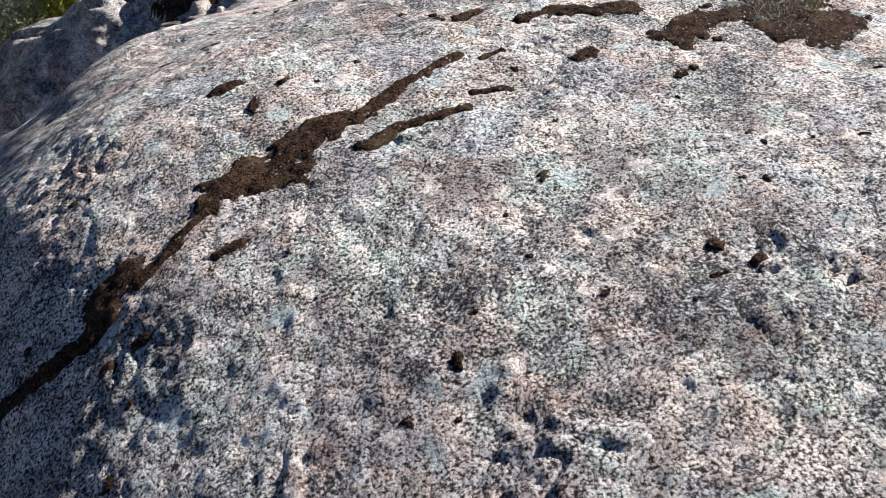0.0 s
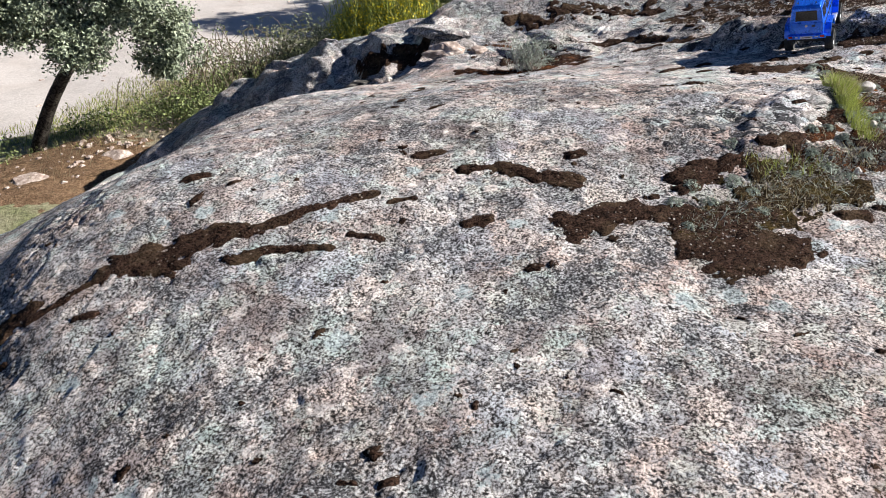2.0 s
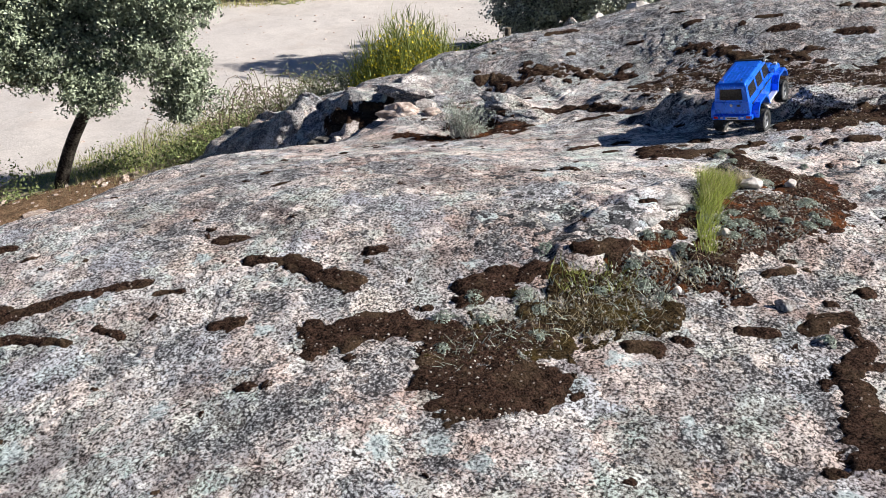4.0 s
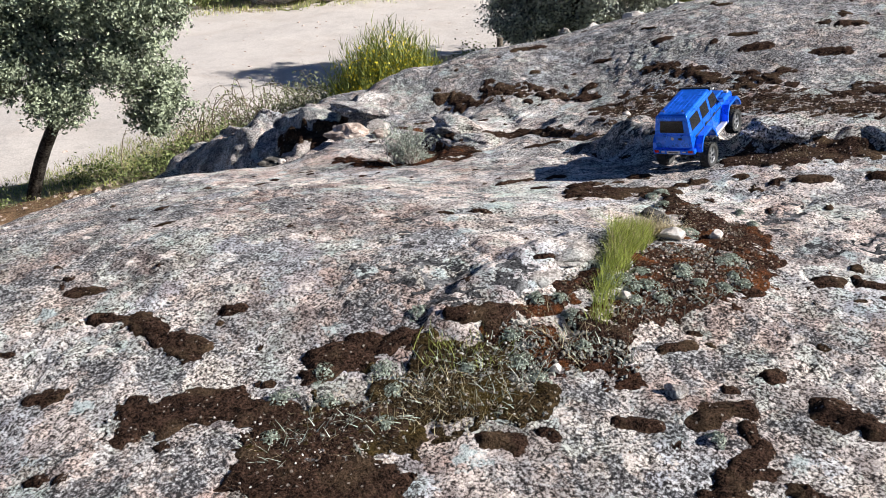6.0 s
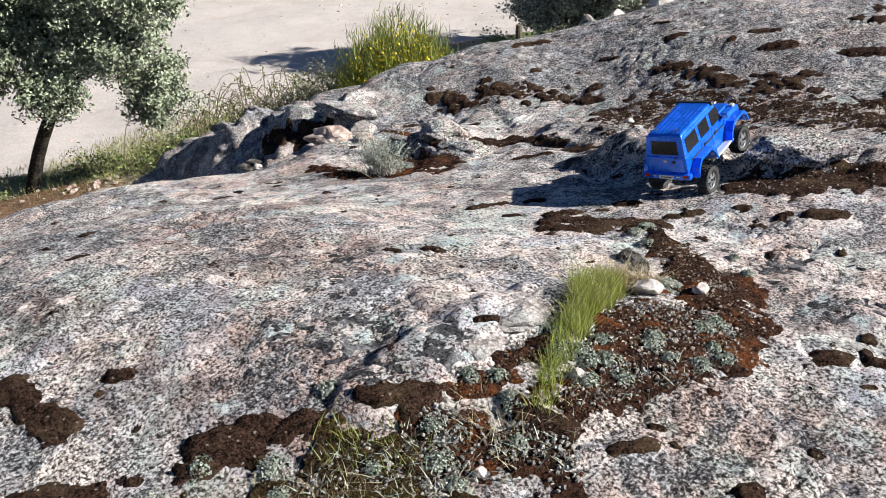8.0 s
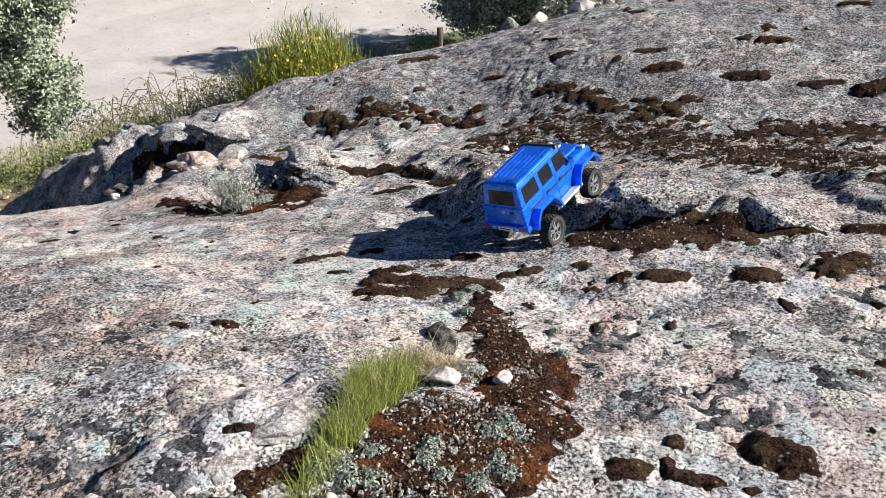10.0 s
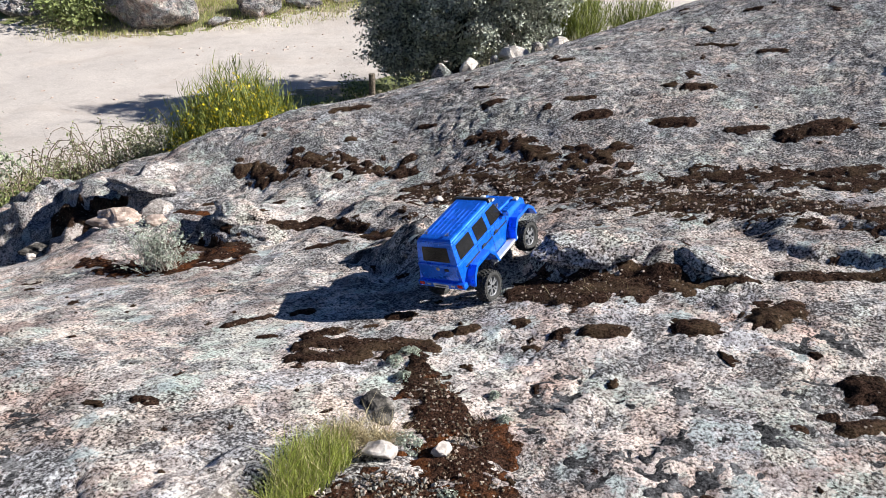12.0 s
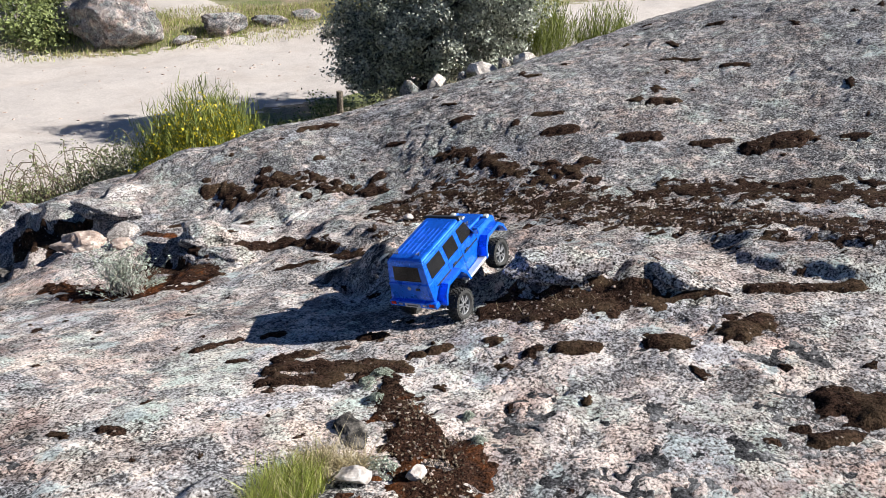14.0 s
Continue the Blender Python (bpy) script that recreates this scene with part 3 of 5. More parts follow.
DISC2 = [(1.23, 4.67, 1.25, 4.68, 0.026), (1.28, 4.71, 1.3, 4.74, 0.036), (1.41, 4.8, 1.44, 4.81, 0.027), (1.56, 4.78, 1.58, 4.8, 0.028), (1.64, 4.82, 1.71, 4.85, 0.045),
    (1.5, 4.68, 1.53, 4.69, 0.018), (1.88, 4.93, 1.93, 4.95, 0.06), (2.06, 5.07, 2.12, 5.15, 0.065), (2.07, 5.36, 2.15, 5.4, 0.049), (2.19, 5.42, 2.35, 5.47, 0.04),
    (2.35, 4.83, 2.44, 4.84, 0.078), (2.33, 4.66, 2.39, 4.71, 0.039), (2.28, 4.68, 2.3, 4.69, 0.022), (2.23, 4.6, 2.25, 4.61, 0.017), (2.21, 4.94, 2.23, 4.94, 0.014)]
BEDUP = [(0.95, 4.35, 1.1, 4.45, 0.047), (0.87, 4.5, 0.94, 4.57, 0.031), (0.89, 4.42, 1.01, 4.49, 0.034), (1.04, 4.5, 1.23, 4.57, 0.059), (1.28, 4.46, 1.39, 4.36, 0.046)]
RUSTUP = [(1.45, 4.29, 1.57, 4.27, 0.049), (1.57, 4.27, 1.62, 4.32, 0.041)]
MOUND = [(1.36, 5.01, 1.5, 5, 0.085), (1.49, 5.03, 1.65, 5.1, 0.094), (1.62, 5.17, 1.81, 5.17, 0.046), (1.81, 5.17, 2, 5.28, 0.012), (0.97, 5.33, 1.07, 5.33, 0.023)]
HOLLOW = [(-0.22, 5.49, -0.07, 5.57, 0.071), (-0, 5.58, 0.28, 5.53, 0.03), (0.35, 5.47, 0.62, 5.43, 0.043), (0.16, 5.28, 0.3, 5.37, 0.027), (-0.57, 4.85, -0.33, 4.98, 0.094),
    (-0.41, 5.04, -0.2, 5.17, 0.082), (-0.4, 5.32, -0.3, 5.32, 0.022), (-1.81, 5.37, -1.49, 5.45, 0.097)]
BAND = [(0.28, 6.04, 0.64, 5.97, 0.132), (0.49, 6.18, 1.03, 6.1, 0.163), (1.03, 6.1, 1.55, 5.98, 0.185), (1.53, 6.05, 1.99, 5.88, 0.164), (1.99, 5.93, 2.37, 5.84, 0.127),
    (1.54, 6.27, 1.93, 6.27, 0.089), (1.92, 6.3, 2.35, 6.27, 0.099), (0.27, 6.51, 0.71, 6.42, 0.046), (0.78, 6.4, 1.17, 6.38, 0.054), (-1.05, 5.99, -0.72, 6.06, 0.039),
    (-0.77, 6.12, -0.36, 6.22, 0.047), (-0.34, 6.2, 0.06, 6.27, 0.053)]
DOME = [(0.65, 6.88, 0.77, 6.91, 0.036), (0.8, 6.73, 0.9, 6.77, 0.06), (1.21, 6.76, 1.32, 6.78, 0.07), (1.2, 7.15, 1.32, 7.17, 0.046), (1.82, 6.73, 1.97, 6.84, 0.107),
    (2.16, 6.85, 2.24, 6.86, 0.04), (1.54, 6.73, 1.68, 6.78, 0.042), (-0.8, 6.65, -0.63, 6.75, 0.047), (-0.49, 6.39, -0.46, 6.41, 0.036), (-0.13, 6.61, -0.05, 6.62, 0.032),
    (0.02, 6.97, 0.1, 6.97, 0.022), (1.08, 7.7, 1.3, 7.72, 0.023), (1.45, 7.62, 1.58, 7.64, 0.029), (1.21, 8.27, 1.28, 8.27, 0.034), (0.37, 7.36, 0.45, 7.38, 0.031),
    (2, 6.34, 2.18, 6.41, 0.056)]

FIELD = [(2.0, 3.30, 1.98, 3.16, 0.035), (1.98, 3.14, 2.05, 3.05, 0.055), (2.05, 3.05, 2.08, 2.90, 0.06), (2.12, 3.20, 2.2, 3.0, 0.05)]
SOOTY = [(1.63, 4.48, 1.7, 4.51, 0.06), (1.95, 4.39, 2.02, 4.42, 0.05), (1.86, 4.28, 1.93, 4.31, 0.05), (1.9, 4.64, 1.97, 4.67, 0.05), (2.11, 4.55, 2.18, 4.58, 0.06), (2.2, 4.73, 2.27, 4.76, 0.05), (2.1, 4.37, 2.17, 4.4, 0.06), (2.32, 4.57, 2.39, 4.6, 0.05), (1.84, 4.89, 1.91, 4.92, 0.04), (2.17, 5.0, 2.24, 5.03, 0.05), (1.6, 4.29, 1.67, 4.32, 0.04),
         (1.15, 3.36, 1.22, 3.44, 0.05), (1.20, 3.30, 1.26, 3.37, 0.045), (0.70, 3.60, 0.78, 3.56, 0.06), (0.88, 3.42, 1.10, 3.40, 0.10), (1.12, 3.44, 1.18, 3.52, 0.06), (0.80, 3.30, 0.86, 3.36, 0.05), (1.58, 4.42, 1.62, 4.46, 0.07), (0.62, 3.76, 0.70, 3.68, 0.06), (0.50, 5.24, 0.80, 5.22, 0.07), (0.62, 5.30, 0.85, 5.26, 0.06), (1.30, 5.12, 1.42, 5.10, 0.04)]


def bare(x, y):
    return outcrop(x, y, False)


def moss_mat(caps, mat, label, thick=0.009, res=0.010, lump=0.016, edge=0.55, name="moss_patch", wave=16, grow=1.12, dome=0.45, category="moss", group="moss on the rock"):
    for ob in drape(name, caps, mat, res, bare, thick, edge, wave, lump, 70, grow=grow, dome=dome):
        tagged(ob, label, category, group)


moss_mat(CRACK[:5], MOSS, "dark brown moss filling a crack in the granite")
moss_mat(CRACK[5:8], MOSS, "dark brown moss clumps along a crack in the granite")
moss_mat(STRIP[:2], MOSS, "long dark brown moss strip on the granite")
moss_mat(STRIP[2:4] + STRIP[13:], MOSS, "thin dark brown moss strip on the granite")
moss_mat(STRIP[4:6], MOSS, "narrow dark brown moss strip on the granite")
moss_mat(STRIP[8:10], MOSS, "elongated dark brown moss patch on the granite")
moss_mat(PATCH[:3], MOSS, "rounded dark brown moss patch on the granite", 0.013, lump=0.012)
moss_mat(PATCH[3:6], MOSS, "broad dark brown moss patch on the granite", 0.013, lump=0.012)
moss_mat(PATCH[6:8], MOSS, "pair of dark brown moss clumps on the granite", 0.012, lump=0.018)
moss_mat(BEDLOW + PATCH[8:], MOSS_OLIVE, "olive and brown moss bed with dry litter", 0.011, lump=0.018, edge=0.95)
moss_mat(RUST[:4] + RUSTUP, RUSTY, "rusty red-brown moss in a shallow rock basin", 0.009, lump=0.014, edge=0.85)
moss_mat(RUST[4:11], RUSTY, "rusty brown moss and soil in a shallow rock basin", 0.009, lump=0.014, edge=0.8)
moss_mat(BEDUP, MOSS, "dark brown moss at the upper end of a rock basin", 0.010, edge=0.85)
moss_mat(DARKLOW[:3], MOSS, "dark brown moss at the lower end of a rock basin", 0.016)
moss_mat(MOUND[:4], MOSS, "thick dark moss cushion below a pale rock", 0.010, lump=0.009)
moss_mat(HOLLOW[:3], MOSS, "dark brown moss in hollows of weathered granite")
moss_mat(HOLLOW[4:6], RUSTY, "rusty moss round the foot of a grey shrub", 0.008, edge=0.9)
# shade under the ledge rock is put in as a dark mat
moss_mat([(-0.58, 5.22, -0.22, 5.25, 0.05), (-0.62, 5.12, -0.50, 5.18, 0.06), (-0.24, 5.16, -0.10, 5.20, 0.035)], MOSS, "dark moss and soil standing in for shade below an overhanging rock", 0.008, edge=0.9)
moss_mat([(-0.82, 4.84, -0.62, 4.88, 0.05), (-0.28, 4.95, -0.12, 5.06, 0.05)], RUSTY, "rusty moss at the rim of a rock hollow", 0.006, edge=1.1)
moss_mat([(-1.25, 5.42, -1.16, 5.47, 0.04), (-0.95, 5.50, -0.80, 5.56, 0.035), (-1.5, 5.5, -1.62, 5.44, 0.05), (-2.0, 5.42, -1.85, 5.36, 0.04)], RUSTY, "brown moss between weathered rocks", 0.008, edge=0.9)
# both cavities get their shade as the colour of a dark mat
moss_mat(HOLLOW[6:], MOSS, "dark moss mat standing in for shade in a rock hollow", 0.02)
moss_mat(BAND[:5], MOSS, "broad band of dark brown moss and soil", 0.004, 0.012, 0.016, 1.7)
moss_mat(BAND[5:7], MOSS, "dark brown moss band on the granite slope", 0.006, 0.012, 0.016, 1.7)
rc = random.Random(77)
for x0, y0, x1, y1, w in BAND[7:]:
    for _ in range(round(12 + 18 * math.hypot(x1 - x0, y1 - y0))):
        t, r0 = rc.random(), rc.uniform(0.018, 0.055)
        x, y = x0 + t * (x1 - x0) + rc.gauss(0, 0.03), y0 + t * (y1 - y0) + rc.gauss(0, w * 0.9)
        moss_mat([(x, y, x + rc.uniform(0, 0.05), y, r0)], MOSS, "bushy dark moss cushion among others on the slope", 0.006 + 0.18 * r0, 0.009, 0.004 + 0.12 * r0, 0.85, "moss_cushion", 18, 1.1, 0.8)
SLIDE = [(1.53, 3.44, 1.42, 3.28, 0.075), (1.42, 3.28, 1.37, 3.14, 0.07), (1.55, 3.46, 1.62, 3.36, 0.05), (1.40, 3.36, 1.30, 3.30, 0.05)]
moss_mat(SLIDE, RUSTY, "broken brown moss and debris below the rock basin", 0.006, 0.009, 0.014, 1.5)
moss_mat(FIELD, MOSS, "dark brown moss and soil filling a broad dip in the granite", 0.008, 0.010, 0.016, 0.8)
moss_mat([(2.02, 2.80, 2.03, 2.81, 0.03)], MOSS, "small dark brown moss cushion on the granite", 0.012, 0.005, 0.006, 0.4, "moss_cushion", 22, 0.98, 0.85)
moss_mat(SOOTY, SOOT, "sooty dark grey lichen crust on the granite", 0.002, 0.008, 0.006, 1.9, "lichen_patch", 14, 1.2, category="lichen", group="dark lichen on the rock")
for k, q in enumerate(CRACK[8:] + STRIP[6:8] + STRIP[10:13] + SPOT + FRONT[2:8] + DARKLOW[3:] + FRONT[8:] + DISC + DISC2 + DOME + MOUND[4:] + HOLLOW[3:4]):
    big = q[4] > 0.045
    moss_mat([q], MOSS, "small dark brown moss cushion on the granite" if not big else "large dark brown moss cushion on the granite",
             0.006 + 0.22 * q[4], max(0.0035, min(0.008, q[4] / 6)), 0.004 + 0.06 * q[4], 0.42, "moss_cushion", 22, 0.98, 0.85)


# ---- blades, leaves and stones ----
def ribbons(name, base, tip, width, mat, parent=None, sag=0.25, segs=3, seed=1):
    """Thin tapering blades from base to tip (arrays of n x 3), bent as they rise."""
    r = np.random.RandomState(seed)
    n = len(base)
    side = np.stack([np.cos(a := r.rand(n) * 6.28), np.sin(a), np.zeros(n)], -1)
    V, F = [], []
    flat = tip - base
    flat[:, 2] = 0
    for s in range(segs + 1):
        t = s / segs
        p = base + (tip - base) * t - flat * sag * t * (1 - t)
        w = np.asarray(width).reshape(-1, 1) * (1 - t * 0.92) * 0.5
        V += [p - side * w, p + side * w]
    V = np.stack(V, 1).reshape(-1, 3)
    k = 2 * (segs + 1)
    for s in range(segs):
        o = np.arange(n) * k + 2 * s
        F.append(np.stack([o, o + 1, o + 3, o + 2], -1))
    return sheet(name, V.tolist(), np.concatenate(F).tolist(), mat, parent, False)


def leaves(name, points, normals, size, mat, parent=None, seed=1, narrow=0.55):
    """Small pointed leaves, folded along the middle."""
    r = np.random.RandomState(seed)
    n = len(points)
    up = normals / (np.linalg.norm(normals, axis=1, keepdims=True) + 1e-9)
    d = r.normal(size=(n, 3))
    d -= up * (d * up).sum(1, keepdims=True)
    d /= np.linalg.norm(d, axis=1, keepdims=True)
    e = np.cross(up, d)
    s = (np.asarray(size) * r.uniform(0.65, 1.25, n))[:, None]
    V = np.stack([points - d * s * 0.5, points + e * s * narrow * 0.5 + up * s * 0.10, points + d * s * 0.5, points - e * s * narrow * 0.5 + up * s * 0.10], 1).reshape(-1, 3)
    o = np.arange(n) * 4
    F = np.concatenate([np.stack([o, o + 1, o + 2], -1), np.stack([o, o + 2, o + 3], -1)])
    return sheet(name, V.tolist(), F.tolist(), mat, parent, False)


def foliage(blobs, n, seed, clump=0.16, per=60):
    """Points and directions for a crown: clusters of leaves on the shells of uneven lobes."""
    r = np.random.RandomState(seed)
    w = np.array([b[3] * b[4] + b[4] * b[5] for b in blobs])
    m = n // per
    which = r.choice(len(blobs), m, p=w / w.sum())
    b = np.array(blobs)[which]
    d = r.normal(size=(m, 3))
    d /= np.linalg.norm(d, axis=1, keepdims=True)
    rad = 1 - 0.55 * r.rand(m) ** 1.7
    rad *= 1 + 0.24 * np.sin(d[:, 0] * 7 + which) * np.sin(d[:, 1] * 6) + 0.16 * np.sin(d[:, 2] * 11 + 2) + 0.14 * (r.rand(m) < 0.12)
    c = b[:, :3] + d * b[:, 3:6] * rad[:, None]
    p = np.repeat(c, per, 0) + r.normal(size=(m * per, 3)) * clump * np.array((1, 1, 0.75)) * np.repeat(r.uniform(0.5, 1.2, m), per)[:, None]
    nn = np.repeat(d, per, 0) * 0.6 + np.array((0.25, 0.12, 0.3)) + r.normal(size=(m * per, 3)) * 0.65
    return p, nn


def limb(bm, a, b, ra, rb, bend=(0, 0, 0), sides=8, cuts=6, knots=0.1):
    """A tapered, slightly knotty branch."""
    a, b, bend = Vector(a), Vector(b), Vector(bend)
    rings = []
    axis = (b - a).normalized()
    u = axis.orthogonal().normalized()
    w = axis.cross(u)
    for i in range(cuts + 1):
        t = i / cuts
        c = a.lerp(b, t) + bend * math.sin(t * math.pi)
        rad = (ra + (rb - ra) * t) * (1 + knots * noise.noise(c * 4))
        rings.append([bm.verts.new(c + (u * math.cos(k * 6.2832 / sides) + w * math.sin(k * 6.2832 / sides)) * rad) for k in range(sides)])
    for p, q in zip(rings, rings[1:]):
        for k in range(sides):
            bm.faces.new((p[k], p[(k + 1) % sides], q[(k + 1) % sides], q[k]))
    bm.faces.new(rings[-1])


def stone_bm(size, seed, rough=0.22, cuts=3, facets=5, round_=0.0):
    """An angular stone: a ball cut by random planes and roughened."""
    r = random.Random(seed)
    bm = bmesh.new()
    bmesh.ops.create_icosphere(bm, subdivisions=cuts, radius=1)
    planes = []
    for _ in range(facets):
        v = Vector((r.gauss(0, 1), r.gauss(0, 1), r.gauss(0, 0.8))).normalized()
        planes.append((v, r.uniform(0.5, 0.85)))
    o = Vector((seed * 3.1, seed * 1.7, 0))
    for v in bm.verts:
        c = v.co.copy()
        for q, h in planes:
            k = c.dot(q)
            if k > h:
                c -= q * (k - h) * (1 - round_)
        c += c.normalized() * (noise.noise(c * 1.7 + o) * rough + noise.noise(c * 5 + o) * rough * 0.35)
        v.co = Vector((c.x * size[0], c.y * size[1], c.z * size[2])) * 0.5
    return bm


def finish(name, bm, mat, parent=None, label="", shade=False):
    me = bpy.data.meshes.new(name)
    bmesh.ops.recalc_face_normals(bm, faces=bm.faces)
    bm.to_mesh(me)
    bm.free()
    if shade:
        me.polygons.foreach_set("use_smooth", np.ones(len(me.polygons), bool))
    me.materials.append(mat)
    ob = new(name, me)
    ob.parent = parent
    if label:
        tagged(ob, label)
    return ob


def part(name, bm, mat, parent, label="", shade=False):
    return finish(name, bm, mat, parent, label, shade)


def stone(name, x, y, size, mat, label, seed, turn=0, sink=0.3, surf=bare, rough=0.22, facets=5, cuts=3, tilt=(0, 0), group="", category="stone"):
    ob = finish(name, stone_bm(size, seed, rough, cuts, facets), mat)
    ob.matrix_world = pose(x, y, float(surf(x, y)) + size[2] * (0.5 - sink), tilt[0], tilt[1], turn)
    return tagged(ob, label, category, group)


def spread(caps, n, seed):
    """n random places inside rounded stretches."""
    r = np.random.RandomState(seed)
    c = np.array(caps)[r.choice(len(caps), n, p=(w := np.array([q[4] * (q[4] + math.hypot(q[2] - q[0], q[3] - q[1])) for q in caps])) / w.sum())]
    t, a, d = r.rand(n), r.rand(n) * 6.28, np.sqrt(r.rand(n))
    return np.stack([c[:, 0] + t * (c[:, 2] - c[:, 0]) + np.cos(a) * d * c[:, 4], c[:, 1] + t * (c[:, 3] - c[:, 1]) + np.sin(a) * d * c[:, 4]], -1)


def tuft(name, places, height, width, mat, label, category, seed, splay=0.35, surf=bare, kind="stuff", extra=None):
    r = np.random.RandomState(seed)
    n = len(places)
    base = np.column_stack([places, surf(places[:, 0], places[:, 1]) - 0.004])
    h = height * r.uniform(0.45, 1.15, n)
    lean = r.normal(size=(n, 2)) * splay * h[:, None]
    tip = base + np.column_stack([lean, h])
    return tagged(ribbons(name, base, tip, width * r.uniform(0.6, 1.2, n), mat, None, 0.5, 3, seed), label, category, kind=kind)


# the basin: grass, stonecrop, pale stones, litter
CLUMP = [(1.41, 3.73, 1.37, 3.88, 0.04), (1.37, 3.88, 1.35, 4.02, 0.06)]
tuft("grass_tuft", spread(CLUMP, 1900, 3), 0.072, 0.0032, GRASS, "fresh green grass clump in the rock basin", "grass", 4, 0.36)
tuft("dry_grass", spread(CLUMP, 330, 103), 0.092, 0.0022, STRAW, "dry stalks among fresh green grass", "grass", 104, 0.35)
tuft("grass_tuft", spread([(1.41, 3.72, 1.46, 3.58, 0.035), (1.46, 3.58, 1.50, 3.47, 0.028)], 360, 5), 0.068, 0.0028, GRASS, "thin green grass at the edge of the rock basin", "grass", 6, 0.3)
tuft("grass_tuft", spread([(1.18, 3.12, 1.34, 3.22, 0.07)], 130, 7), 0.055, 0.003, GRASS, "sparse green grass in an olive moss bed", "grass", 8, 0.4)
tuft("dry_grass", spread([(1.50, 3.45, 1.54, 3.57, 0.05), (1.2, 2.95, 1.45, 3.1, 0.1), (1.5, 3.3, 1.4, 3.45, 0.06)], 420, 9), 0.05, 0.0025, STRAW, "short dry straw-coloured grass in the rock basin", "grass", 10, 0.7)
tuft("dry_grass", spread([(1.40, 4.10, 1.43, 4.12, 0.04), (1.36, 4.05, 1.33, 4.10, 0.045)], 900, 11), 0.045, 0.0025, STRAW, "small reddish dry tuft beside a pale stone", "grass", 12, 0.9)
stone("pale_stone", 1.445, 4.065, (0.09, 0.06, 0.05), QUARTZ, "pale quartz stone lying in rusty moss", 21, 25, 0.15, rough=0.1, facets=12)
stone("pale_stone", 1.565, 4.145, (0.055, 0.045, 0.05), QUARTZ, "small pale stone lying in rusty moss", 22, 70, 0.12, rough=0.1, facets=12)
tuft("dry_grass", spread(BEDLOW + SLIDE, 300, 13), 0.028, 0.002, STRAW, "low straw-coloured litter in an olive moss bed", "grass", 14, 1.4)
tuft("grey_herb", spread(BEDLOW + RUST[7:9] + SLIDE, 700, 15), 0.035, 0.005, SAGE, "grey-green herb sprigs in the moss bed", "plant", 16, 0.8)
stone("pale_slab", 1.27, 3.72, (0.16, 0.28, 0.05), PALESLAB, "pale bare slab edge beside the grass clump", 25, 12, 0.78, facets=12, rough=0.12)
stone("pale_slab", 1.27, 3.54, (0.15, 0.15, 0.045), PALESLAB, "small pale bare slab at the edge of the basin", 26, 40, 0.78, facets=12, rough=0.12)
stone("grey_stone", 1.766, 3.357, (0.065, 0.05, 0.034), PALESLAB, "grey rounded stone standing on the granite", 27, 10, 0.15, rough=0.12, facets=9)
stone("pale_stone", 1.484, 3.271, (0.035, 0.028, 0.03), QUARTZ, "tiny white stone at the rim of the moss bed", 28, 40, 0.2, rough=0.1, facets=9)
stone("pale_stone", 1.50, 3.62, (0.04, 0.03, 0.03), QUARTZ, "tiny pale stone among stonecrop cushions", 29, 15, 0.2, rough=0.1, facets=9)
stone("dark_stone", 1.32, 4.22, (0.20, 0.11, 0.06), DARKSTONE, "dark weathered stone at the head of the basin", 24, -35, 0.62, facets=12)


for k, (caps, n, lab) in enumerate([(BAND[:7], 9000, "short brown shoots over the broad moss band"), (PATCH[:6], 4500, "short brown shoots on dark moss"), (RUST + RUSTUP, 3500, "short reddish shoots in the rock basin"),
                                    (MOUND[:3] + BEDUP, 3000, "short brown shoots on the moss of the mound"), (BEDLOW, 2500, "short olive shoots in the moss bed")]):
    tuft("moss_shoots", spread(caps, n, 110 + k), 0.014, 0.005, MOSSBLADE, lab, "moss", 120 + k, 0.7)
tuft("dry_grass", spread(MOUND[:3], 90, 131), 0.03, 0.0018, STRAW, "thin dry stalks in moss below a pale rock", "grass", 132, 1.2)


def stonecrop(x, y, r0, seed):
    """A cushion of short fat leaves."""
    r = np.random.RandomState(seed)
    r0 = r0 * 0.78
    n = int(150 + 8000 * r0)
    a = r.rand(n) * 6.28
    d = np.sqrt(r.rand(n)) * r0 * (1 + 0.35 * np.sin(a * 2 + seed) + 0.25 * np.sin(a * 5 + 2 * seed))
    px, py = x + np.cos(a) * d, y + np.sin(a) * d
    z = bare(px, py) + 0.004 + 0.014 * np.sqrt(np.clip(1 - (d / r0) ** 2, 0, 1)) * r.uniform(0.4, 1.1, n)
    nn = np.stack([np.cos(a) * d / r0, np.sin(a) * d / r0, np.full(n, 0.9)], -1) + r.normal(size=(n, 3)) * 0.55
    ob = leaves("stonecrop", np.column_stack([px, py, z]), nn, 0.0065, SEDUM, None, seed, 0.7)
    return tagged(ob, "grey-green stonecrop cushion growing in the rock basin", "plant", "stonecrop cushions")


